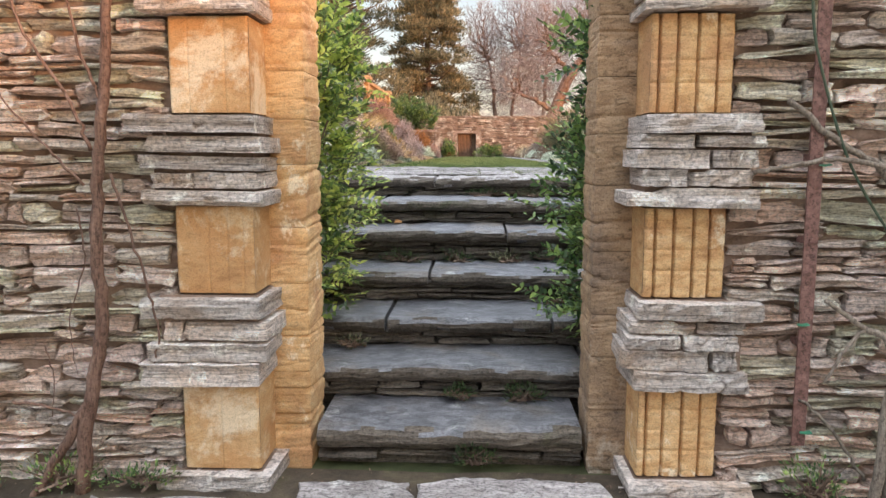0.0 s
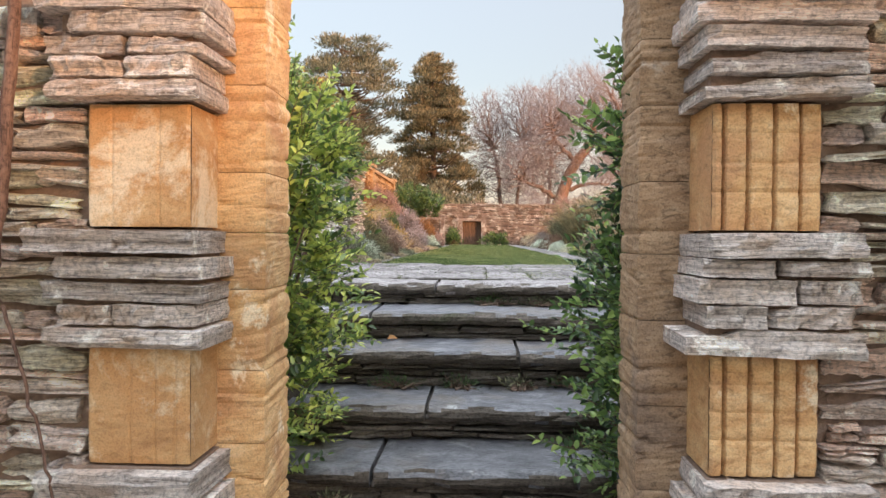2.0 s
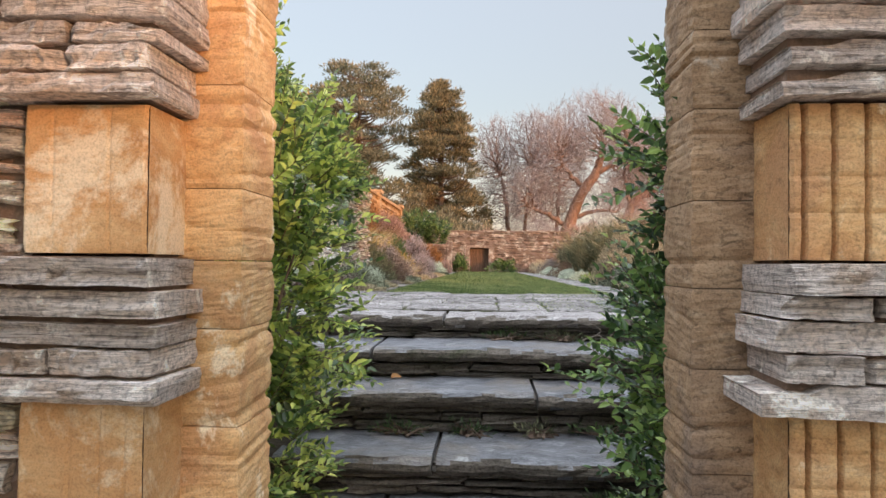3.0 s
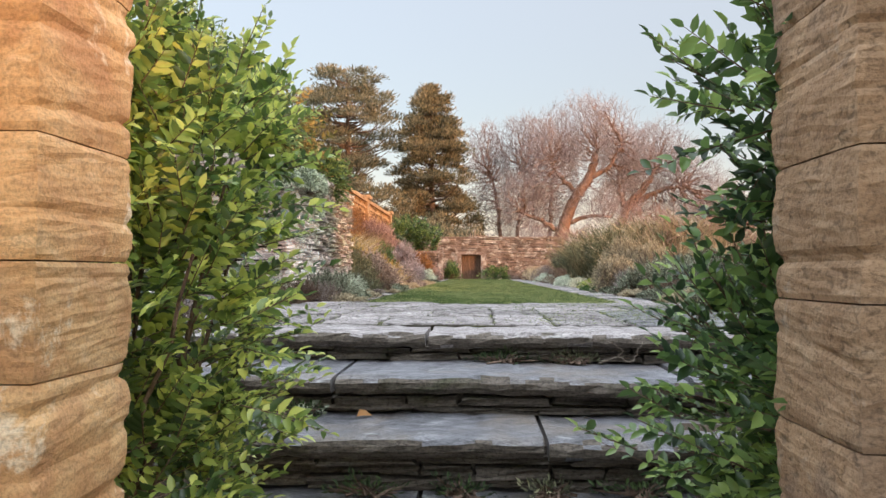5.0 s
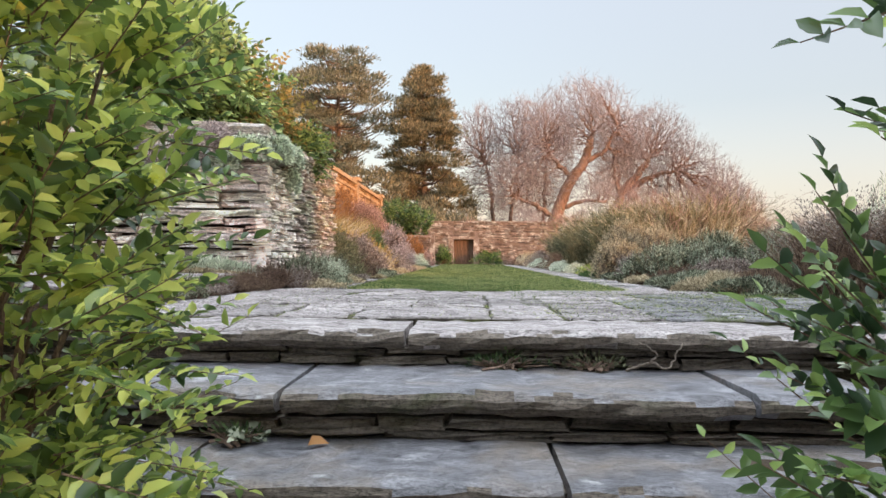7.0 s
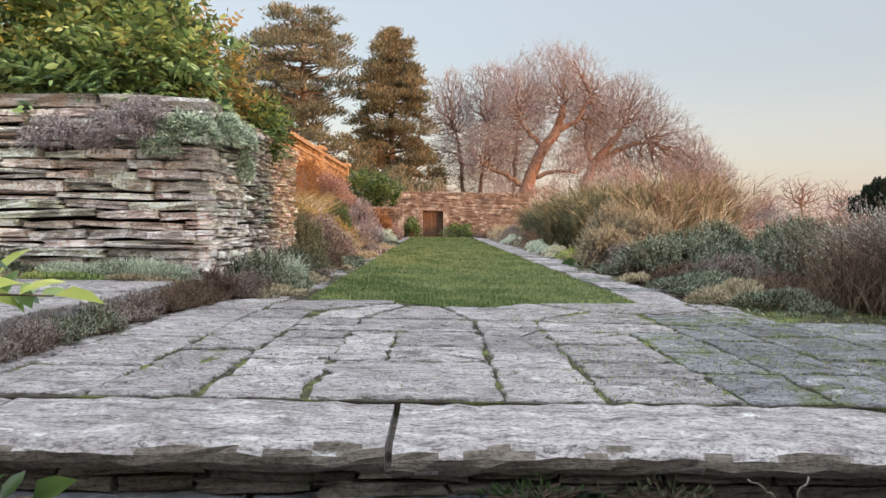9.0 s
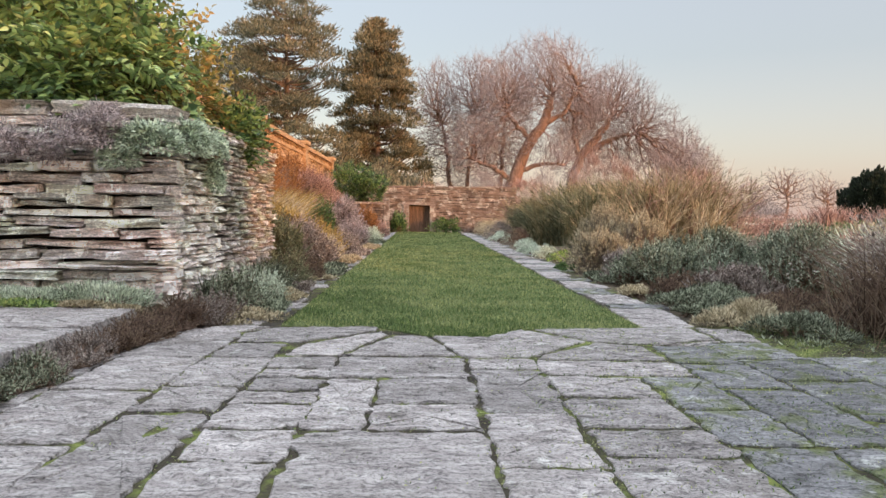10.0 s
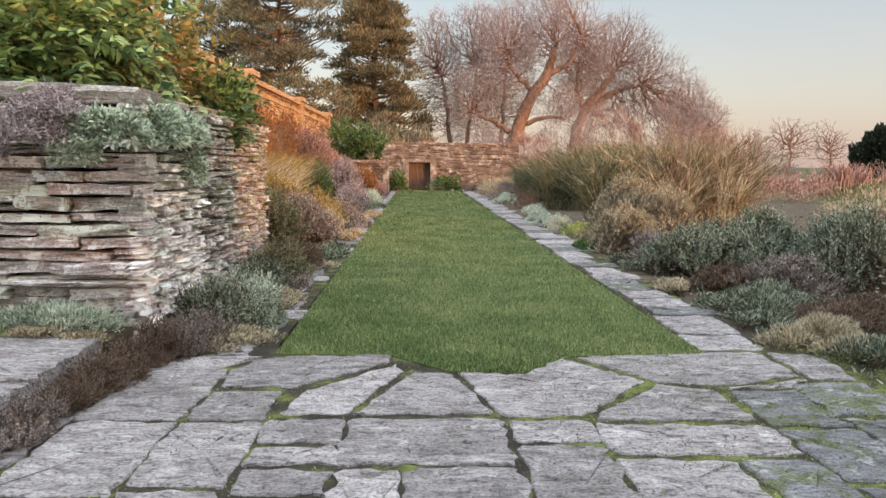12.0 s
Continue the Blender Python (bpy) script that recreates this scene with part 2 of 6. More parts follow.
LAUREL = leafy("evergreen_leaf", ((0.32, (0.075, 0.135, 0.05)), (0.45, (0.18, 0.28, 0.075)), (0.56, (0.4, 0.49, 0.12)), (0.7, (0.68, 0.7, 0.2))), 0.28, lo=0.75, patch=3.5, spec=0.7, through_light=0.42)
LAUREL_DARK = leafy("dark_evergreen_leaf", ((0.3, (0.055, 0.105, 0.05)), (0.5, (0.16, 0.27, 0.085)), (0.7, (0.38, 0.5, 0.15))), 0.28, patch=2.5, spec=0.6, through_light=0.4)
WALL_LEAF = leafy("yellowing_leaf", ((0.3, (0.085, 0.155, 0.07)), (0.45, (0.22, 0.33, 0.12)), (0.6, (0.37, 0.48, 0.18)), (0.78, (0.56, 0.51, 0.19))), 0.4, patch=0.9)
OCHRE_LEAF = leafy("ochre_leaf", ((0.3, (0.14, 0.17, 0.06)), (0.5, (0.28, 0.26, 0.08)), (0.75, (0.44, 0.27, 0.1))), 0.5, patch=1.0)
SILVER = leafy("silver_leaf", ((0.3, (0.3, 0.36, 0.25)), (0.48, (0.56, 0.62, 0.48)), (0.7, (0.78, 0.82, 0.7))), 0.8, patch=3.0, through_light=0.4)
LAVENDER = leafy("dry_mauve_leaf", ((0.3, (0.15, 0.115, 0.1)), (0.5, (0.29, 0.24, 0.21)), (0.7, (0.48, 0.42, 0.38))), 0.85, patch=3.0)
MAUVE = leafy("dried_mauve", ((0.3, (0.24, 0.19, 0.19)), (0.5, (0.4, 0.33, 0.33)), (0.7, (0.6, 0.52, 0.5))), 0.85, patch=4.0)
ROSEMARY = leafy("rosemary_leaf", ((0.32, (0.075, 0.095, 0.06)), (0.48, (0.18, 0.215, 0.145)), (0.64, (0.42, 0.46, 0.35))), 0.7, patch=2.0, through_light=0.15)
GREYGREEN = leafy("grey_green_leaf", ((0.34, (0.07, 0.075, 0.05)), (0.5, (0.16, 0.18, 0.12)), (0.66, (0.39, 0.42, 0.31))), 0.8, patch=2.5)
BROWN_TWIG = leafy("brown_heath", ((0.3, (0.09, 0.058, 0.042)), (0.52, (0.19, 0.125, 0.092)), (0.75, (0.32, 0.25, 0.17))), 0.85, patch=3.0)
STRAW = leafy("straw", ((0.3, (0.27, 0.22, 0.14)), (0.5, (0.46, 0.39, 0.26)), (0.75, (0.62, 0.55, 0.4))), 0.8, patch=2.5)
RUST = leafy("rust_leaf", ((0.3, (0.22, 0.09, 0.04)), (0.55, (0.4, 0.19, 0.07)), (0.8, (0.5, 0.3, 0.12))), 0.75, patch=1.5)
PINKISH = leafy("pink_twig", ((0.3, (0.26, 0.14, 0.11)), (0.52, (0.45, 0.27, 0.22)), (0.75, (0.6, 0.42, 0.35))), 0.8, patch=1.5)
OLIVE = leafy("olive_stem", ((0.3, (0.17, 0.15, 0.08)), (0.52, (0.33, 0.28, 0.15)), (0.75, (0.5, 0.42, 0.25))), 0.75, patch=1.2)
BROOM = leafy("broom_green", ((0.3, (0.09, 0.1, 0.055)), (0.52, (0.19, 0.2, 0.115)), (0.75, (0.34, 0.33, 0.2))), 0.75, patch=1.2)
PINE = leafy("pine_needle", ((0.3, (0.15, 0.16, 0.11)), (0.55, (0.28, 0.25, 0.16)), (0.8, (0.42, 0.32, 0.2))), 0.7, patch=0.5, through_light=0.4)
SPRUCE = leafy("fir_needle", ((0.3, (0.12, 0.125, 0.08)), (0.52, (0.25, 0.215, 0.125)), (0.75, (0.44, 0.32, 0.18))), 0.7, patch=0.5, through_light=0.4)
YEW = leafy("yew_needle", ((0.3, (0.012, 0.02, 0.012)), (0.6, (0.025, 0.035, 0.02)), (0.8, (0.04, 0.05, 0.025))), 0.7, patch=0.5)
BARK = stone("bark", ((0.3, (0.1, 0.065, 0.045)), (0.6, (0.22, 0.15, 0.11)), (0.8, (0.32, 0.23, 0.17))), (14, 14, 3), 1.0, bump=0.8, var=(0.8, 1.2))
TREE_BARK = stone("tree_bark", ((0.3, (0.22, 0.12, 0.085)), (0.6, (0.42, 0.25, 0.18)), (0.8, (0.54, 0.36, 0.27))), (3, 3, 1), 1.0, bump=0.5, var=(0.9, 1.1))
VINE_BARK = stone("vine_bark", ((0.3, (0.13, 0.07, 0.05)), (0.6, (0.26, 0.16, 0.12)), (0.8, (0.36, 0.25, 0.2))), (40, 40, 5), 1.0, bump=0.8, var=(0.85, 1.15))
GREY_BARK = stone("grey_vine_bark", ((0.3, (0.17, 0.13, 0.1)), (0.6, (0.32, 0.27, 0.22)), (0.8, (0.42, 0.37, 0.31))), (40, 40, 5), 1.0, bump=0.8, var=(0.85, 1.15))
RUSTED = stone("rusted_iron", ((0.3, (0.1, 0.05, 0.04)), (0.6, (0.18, 0.1, 0.085)), (0.8, (0.24, 0.15, 0.13))), (10, 10, 10), 2.0, rough=0.7, bump=0.2)
GREEN_TIE = leafy("green_plastic", ((0.3, (0.05, 0.22, 0.13)), (0.8, (0.08, 0.3, 0.18))), 0.4)
HOSE = leafy("dark_green_cable", ((0.3, (0.05, 0.08, 0.05)), (0.8, (0.09, 0.12, 0.08))), 0.5)
WOOD = stone("weathered_door_wood", ((0.3, (0.09, 0.05, 0.035)), (0.6, (0.18, 0.11, 0.075)), (0.8, (0.25, 0.17, 0.12))), (20, 20, 2), 1.0, bump=0.4)
BED_SOIL = soil_like("dry_bed_soil", ((0.3, (0.07, 0.055, 0.04)), (0.55, (0.14, 0.11, 0.075)), (0.75, (0.2, 0.19, 0.1))), 3.0)
BOUNCE_GRAVEL = soil_like("pale_bounce_gravel", ((0.3, (0.3, 0.26, 0.21)), (0.6, (0.42, 0.37, 0.31)), (0.8, (0.5, 0.45, 0.39))), 3.0)
GOLD = leafy("golden_stem", ((0.3, (0.24, 0.17, 0.05)), (0.55, (0.42, 0.31, 0.11)), (0.8, (0.56, 0.45, 0.2))), 0.75, patch=1.5)
DEEP_LEAF = leafy("deep_green_leaf", ((0.3, (0.04, 0.085, 0.04)), (0.5, (0.1, 0.18, 0.065)), (0.72, (0.24, 0.32, 0.1))), 0.35, patch=2.0, through_light=0.3)
FERN = leafy("fern_green", ((0.3, (0.035, 0.055, 0.025)), (0.55, (0.06, 0.1, 0.035)), (0.8, (0.1, 0.15, 0.05))), 0.6, patch=4.0)


# ---- building helpers ----
def mesh_of(name, verts, faces, material, smooth=False):
    me = bpy.data.meshes.new(name)
    me.from_pydata([tuple(v) for v in verts] if not isinstance(verts, np.ndarray) else verts.tolist(), [], faces if isinstance(faces, list) else faces.tolist())
    me.materials.append(material)
    if smooth:
        me.polygons.foreach_set("use_smooth", [True] * len(me.polygons))
    me.update()
    return me


def part(name, me, parent, label="", m=None, kind=""):
    ob = new(name, me)
    ob.parent = parent
    if m is not None:
        ob.matrix_basis = m
    return tagged(ob, label, kind=kind)


def thing(name, at, label, category, group="", kind=""):
    ob = new(name)
    ob.location = at
    ob.empty_display_size = 0.1
    return tagged(ob, label, category, group, kind)


def from_bm(name, bm, material, smooth=False):
    bmesh.ops.recalc_face_normals(bm, faces=bm.faces)
    me = bpy.data.meshes.new(name)
    bm.to_mesh(me)
    bm.free()
    me.materials.append(material)
    if smooth:
        me.polygons.foreach_set("use_smooth", [True] * len(me.polygons))
    return me


def box_grid(nx, ny, nz):
    """A unit box as a shell of nx x ny x nz cells: vertices and quads."""
    idx, verts, faces = {}, [], []

    def vid(i, j, k):
        if (i, j, k) not in idx:
            idx[i, j, k] = len(verts)
            verts.append((i / nx - 0.5, j / ny - 0.5, k / nz - 0.5))
        return idx[i, j, k]

    for i in range(nx):
        for j in range(ny):
            faces.append((vid(i, j, 0), vid(i, j + 1, 0), vid(i + 1, j + 1, 0), vid(i + 1, j, 0)))
            faces.append((vid(i, j, nz), vid(i + 1, j, nz), vid(i + 1, j + 1, nz), vid(i, j + 1, nz)))
    for i in range(nx):
        for k in range(nz):
            faces.append((vid(i, 0, k), vid(i + 1, 0, k), vid(i + 1, 0, k + 1), vid(i, 0, k + 1)))
            faces.append((vid(i, ny, k), vid(i, ny, k + 1), vid(i + 1, ny, k + 1), vid(i + 1, ny, k)))
    for j in range(ny):
        for k in range(nz):
            faces.append((vid(0, j, k), vid(0, j, k + 1), vid(0, j + 1, k + 1), vid(0, j + 1, k)))
            faces.append((vid(nx, j, k), vid(nx, j + 1, k), vid(nx, j + 1, k + 1), vid(nx, j, k + 1)))
    return np.array(verts), faces


ROCKS = {}


def rocks(material, rough=1.0, count=14, cells=(4, 1, 3)):
    """Rough flat slates of unit size, split in uneven layers, shared between pieces."""
    key = (material.name, rough, cells)
    if key not in ROCKS:
        rng, made = np.random.default_rng(len(ROCKS) + 5), []
        for _ in range(count):
            v, f = box_grid(*cells)
            x, z = v[:, 0].copy(), v[:, 2].copy()
            row, col = np.rint((z + 0.5) * cells[2]).astype(int), np.rint((x + 0.5) * cells[0]).astype(int)
            front, end = v[:, 1] < 0, np.abs(x) > 0.49
            ledge = rng.normal(0, 0.06, cells[2] + 1)[row] + rng.normal(0, 0.06, (cells[2] + 1, cells[0] + 1))[row, col]
            v[front, 1] += ledge[front] * rough
            v[end, 0] += (rng.normal(0, 0.02, cells[2] + 1)[row] * np.sign(x) - 0.012 * np.sign(x))[end] * rough
            v[:, 0] += np.where(end, 0, rng.normal(0, 0.03, cells[0] + 1)[col])
            edge = rng.normal(0, 0.05, (2, cells[0] + 1))
            v[:, 2] += (edge[0][col] * (z > 0) + edge[1][col] * (z < 0)) * rough * np.abs(z) * 2
            v[:, 2] += 0.03 * rng.normal() * np.sin(x * 4 + rng.uniform(0, 6)) * rough + rng.normal(0, 0.012, len(v)) * rough
            v[end & front, 1] += rng.uniform(0.0, 0.07)
            if rng.random() < 0.3:
                v[(x * rng.choice((-1, 1)) > 0.24) & (z > 0.4), 2] -= rng.uniform(0.1, 0.3)
            made.append(mesh_of("stone", v, f, material))
        ROCKS[key] = made
    return ROCKS[key]


def courses(parent, material, start, along, length, z0, z1, inward, high=(0.045, 0.09), long=(0.14, 0.45), depth=0.16, proud=(0.0, 0.045),
            seed=1, keep=lambda s, z: True, limit=300, gap=0.007, name="stone", rest=None, tilt=1.2, skip=lambda s, z: False, rough=1.0):
    """Coursed rubble on a wall face: the stones that keep() picks are pieces of their own, the rest one mesh."""
    rng = np.random.default_rng(seed)
    along, inward = Vector(along).normalized(), Vector(inward).normalized()
    turn = Matrix((along, inward, Vector((0, 0, 1)))).transposed().to_4x4()
    shapes, made, rv, rf, base = rocks(material, rough, 24), 0, [], [], 0
    z = z0
    while z < z1 - 0.02:
        h = rng.uniform(*high)
        s = -rng.uniform(0, 0.2)
        while s < length:
            w = rng.uniform(*long) * (1.25 if h < sum(high) / 2 else 0.85)
            hh = h
            a, b = max(s, 0), min(s + w, length)
            s += w
            if b - a < 0.05 or skip((a + b) / 2, z + h / 2):
                continue
            stack = [(z, h)] if rng.random() > 0.22 or h < 0.06 else [(z, h * 0.5), (z + h * 0.5, h * 0.5)]
            for zz, hh in stack:
                out = rng.uniform(*proud)
                p = Vector(start) + along * ((a + b) / 2) + inward * (depth / 2 - out)
                p.z = zz + hh / 2 + rng.normal(0, 0.004)
                m = Matrix.Translation(p) @ turn @ pose(0, 0, 0, rng.normal(0, 3), rng.normal(0, tilt), rng.normal(0, 2)) @ Matrix.Diagonal((b - a - gap, depth, (hh - gap * 0.8) * rng.uniform(0.82, 1.0), 1))
                me = shapes[rng.integers(len(shapes))]
                if made < limit and keep((a + b) / 2, zz):
                    part(name, me, parent, m=m)
                    made += 1
                else:
                    v = np.array([tuple(m @ q.co) for q in me.vertices])
                    rv.append(v)
                    rf += [tuple(i + base for i in q.vertices) for q in me.polygons]
                    base += len(v)
        z += h
    if rv:
        part("rubble", mesh_of("rubble", np.concatenate(rv), rf, rest or material), parent, kind="stuff")


def box_mesh(name, x0, x1, y0, y1, z0, z1, material, cells=(1, 1, 1), jitter=0.0, seed=0):
    v, f = box_grid(*cells)
    v = (v + 0.5) * np.array((x1 - x0, y1 - y0, z1 - z0)) + np.array((x0, y0, z0))
    v = v + np.random.default_rng(seed).normal(0, 1, v.shape) * jitter
    return mesh_of(name, v, f, material)


# ---- ground: one sheet, the upper garden a storey of steps above the lower court ----
LOW, TOP = -0.02, 1.27
XS = (-2500, -60, -6, -2.6, -1.62, 1.52, 2.6, 6, 60, 2500)
YS = (-2500, -60, 3.6, 3.72, 6.85, 6.9, 60, 2500)
gv, gf = [], []
for yy in YS:
    for xx in XS:
        pit = yy < 3.65 or (-1.7 < xx < 1.6 and yy < 6.87)
        gv.append((xx, yy, LOW if pit else TOP))
for j in range(len(YS) - 1):
    for i in range(len(XS) - 1):
        a = j * len(XS) + i
        gf.append((a, a + 1, a + 1 + len(XS), a + len(XS)))
ground = tagged(new("ground", mesh_of("ground", gv, gf, MEADOW)), "winter meadow and dry garden soil", "ground", kind="structure")

# ---- gateway wall ----
XC, FACE = -0.115, 3.31
JAMB, BLOCK_IN, BLOCK_OUT, SLAB_IN, SLAB_OUT = 0.675, 0.86, 1.21, 0.8, 1.335
for side, nm in ((-1, "wall_gate_west"), (1, "wall_gate_east")):
    a, b = XC + side * 1.22, XC + side * 14
    cv, cf = box_grid(140, 1, 60)
    cv = (cv + 0.5) * np.array((abs(b - a), 3.86 - FACE - 0.03, 3.1)) + np.array((min(a, b), FACE + 0.03, -0.1))
    cv[cv[:, 1] < 3.5, 1] += np.random.default_rng(9).normal(0, 0.012, (cv[:, 1] < 3.5).sum())
    w = new(nm, mesh_of("core", cv, cf, MORTAR))
    tagged(w, "coursed brown slate rubble garden wall with earthy joints", "wall", kind="structure")
    x0 = min(a, a + side * 2.4)
    courses(w, RUBBLE, (x0, FACE, 0), (1, 0, 0), 2.4, 0.0, 2.45, (0, 1, 0), (0.03, 0.11), (0.1, 0.46), 0.14, (0.0, 0.045), seed=11 + side, rough=1.35, tilt=2.8,
            keep=lambda s, z, side=side: (s > 0.75 if side < 0 else s < 1.65), limit=300, gap=0.012)


# added out of view: keeps the low sun off the bastion and near lawn
high = new("wall_gate_high", box_mesh("wall_gate_high", 2.7, 8.6, FACE + 0.08, 3.84, 3.0, 5.3, FAR_STONE, (20, 1, 6), 0.01, 5))
tagged(high, "unseen taller wall stretch added to shade the bastion", "wall", kind="structure")


def eroded(name, x0, x1, y0, y1, z0, z1, material, seed, nz=22, amp=0.0065):
    """An ashlar course with weathered, hollowed beds and softened arrises."""
    rng = np.random.default_rng(seed)
    v, f = box_grid(5, 6, nz)
    t = v[:, 2] + 0.5
    u = v[:, :2].copy()
    slant = t + u @ rng.normal(0, 0.09, 2)
    ring = amp * (0.5 + 0.6 * np.abs(2 * t - 1) ** 14 + 0.3 * np.sin(slant * rng.uniform(4, 9) + rng.uniform(0, 6)))
    for _ in range(rng.integers(1, 4)):
        ring = ring + rng.uniform(0.5, 2.0) * amp * np.exp(-((slant - rng.uniform(0.05, 0.95)) / rng.uniform(0.02, 0.06)) ** 2)
    sx, sy = x1 - x0, y1 - y0
    p = (v + 0.5) * np.array((sx, sy, z1 - z0)) + np.array((x0, y0, z0))
    corner = (np.abs(u[:, 0]) > 0.49) & (np.abs(u[:, 1]) > 0.49)
    pull = np.where(corner, 1.5, 1.0) * ring
    p[:, 0] -= np.where(np.abs(u[:, 0]) > 0.49, np.sign(u[:, 0]), 0) * pull
    p[:, 1] -= np.where(np.abs(u[:, 1]) > 0.49, np.sign(u[:, 1]), 0) * pull
    p[:, :2] += rng.normal(0, 0.0011, (len(p), 2))
    return mesh_of(name, p, f, material, smooth=False)


def tooled(name, x0, x1, y0, y1, z0, z1, material, grooves, depth, step, seed):
    """A squared block whose face is cut by upright grooves; step: how far its outer margin lies back."""
    rng = np.random.default_rng(seed)
    us = np.array(sorted({round(float(q), 4) for q in np.linspace(0, 1, 14)} | {round(g + e, 4) for g in grooves for e in (-0.03, -0.018, -0.009, 0.0, 0.009, 0.018, 0.03)} | {0.01, 0.03, 0.97, 0.99}))
    n = len(us)
    nz, line = 30, 0.006 if depth > 0.01 else 0.001
    verts, faces = [], []
    for k in range(nz + 1):
        t = k / nz
        for u in us:
            back = sum(depth * math.exp(-((u - g) / 0.016) ** 2) for g in grooves)
            if step and u > grooves[-1]:
                back += step
            back += 0.01 * (max(0, 1 - u / 0.04) ** 2 + max(0, (u - 0.96) / 0.04) ** 2) + 0.008 * abs(2 * t - 1) ** 8
            back += line * sum(math.exp(-((t - g) / 0.022) ** 2) for g in (0.3, 0.54, 0.76))
            verts.append((x0 + u * (x1 - x0) + rng.normal(0, 0.0006), y0 + back + rng.normal(0, 0.0007), z0 + t * (z1 - z0)))
    for k in range(nz):
        for i in range(n - 1):
            a = k * n + i
            faces.append((a, a + 1, a + 1 + n, a + n))
    base = len(verts)
    for z in (z0, z1):
        verts += [(x0, y1, z), (x1, y1, z)]
    faces += [(base, base + 2, base + 3, base + 1), (0, nz * n, base + 2, base), (n - 1, base + 1, base + 3, (nz + 1) * n - 1)]
    faces += [tuple([base] + [base + 1] + list(range(n - 1, -1, -1))), tuple([base + 3, base + 2] + list(range(nz * n, (nz + 1) * n)))]
    return mesh_of(name, verts, faces, material)


def pier(side):
    p = thing("gate_pier", (0, 0, 0), "banded gate pier of amber ashlar blocks between weathered grey slate courses", "gate pier", "piers of the gateway")
    rng = np.random.default_rng(40 + side)

    def span(a, b):
        return tuple(sorted((XC + side * a, XC + side * b)))

    part("core", box_mesh("core", *span(BLOCK_IN + 0.02, BLOCK_OUT - 0.02), FACE + 0.06, 3.84, -0.1, 3.0, MORTAR), p, "earthy mortar core")
    # ashlar jamb in courses
    z, k = -0.05, 0
    while z < 2.9:
        h = rng.uniform(0.19, 0.33)
        j = part("jamb_stone", eroded("jamb_stone", *span(JAMB, JAMB + 0.24), 3.53, 3.885, z, min(z + h, 2.95) - 0.003, AMBER if side < 0 else AMBER_SHADED, k + 50 * side + 60), p)
        z, k = z + h, k + 1
    # face blocks
    for k, (z0, z1) in enumerate(((0.09, 0.5), (0.915, 1.305), (1.715, 2.125), (2.52, 2.9))):
        x0, x1 = span(BLOCK_IN, BLOCK_OUT)
        if side > 0:
            me = tooled("block", x0, x1, 3.265, 3.6, z0, z1, AMBER, ((0.1, 0.31, 0.55, 0.78), (0.13, 0.36, 0.6, 0.8), (0.1, 0.32, 0.56, 0.8))[k % 3], 0.026, 0.014, k)
        else:
            me = tooled("block", x0, x1, 3.265, 3.6, z0, z1, AMBER_PALE, ((0.5,), (0.42, 0.66, 0.86), (0.24, 0.7))[k % 3], 0.004, 0, k + 9)
        part("block", me, p, "amber limestone block with tooled face" if side > 0 else "amber limestone block stained pale")
    # slate bands, a few stones to a course
    shapes = rocks(PIER_SLATE, 0.32, 20, (12, 3, 3))
    for z0, z1, n in ((-0.09, 0.085, 2), (0.505, 0.91, 5 if side > 0 else 4), (1.31, 1.71, 5), (2.13, 2.515, 5), (2.9, 3.04, 2)):
        part("band_core", box_mesh("band_core", *span(SLAB_IN + 0.05, SLAB_OUT - 0.04), 3.265, 3.55, z0 + 0.005, z1 - 0.005, MORTAR), p, "reddish earth bedding")
        cuts = np.cumsum(rng.uniform(0.75, 1.3, n))
        cuts = z0 + (z1 - z0) * np.concatenate(([0], cuts / cuts[-1]))
        for k in range(n):
            outer = k in (0, n - 1)
            joints = [SLAB_IN + rng.normal(0, 0.022), SLAB_OUT + rng.normal(0, 0.03) - (0.0 if outer else 0.02)]
            if not outer and rng.random() < 0.65:
                joints.insert(1, rng.uniform(SLAB_IN + 0.18, SLAB_OUT - 0.15))
            front = 3.2 + (0.0 if outer else 0.02) + rng.normal(0, 0.014)
            for a, b in zip(joints, joints[1:]):
                m = pose(XC + side * (a + b) / 2, front + 0.17, (cuts[k] + cuts[k + 1]) / 2, 0, rng.normal(0, 0.8), rng.normal(0, 1.6)) @ Matrix.Diagonal((b - a - 0.012, 0.36, (cuts[k + 1] - cuts[k]) * rng.uniform(0.78, 0.97) - 0.004, 1))
                part("slate_slab", shapes[rng.integers(len(shapes))], p, m=m)
    return p


pier(-1)
pier(1)


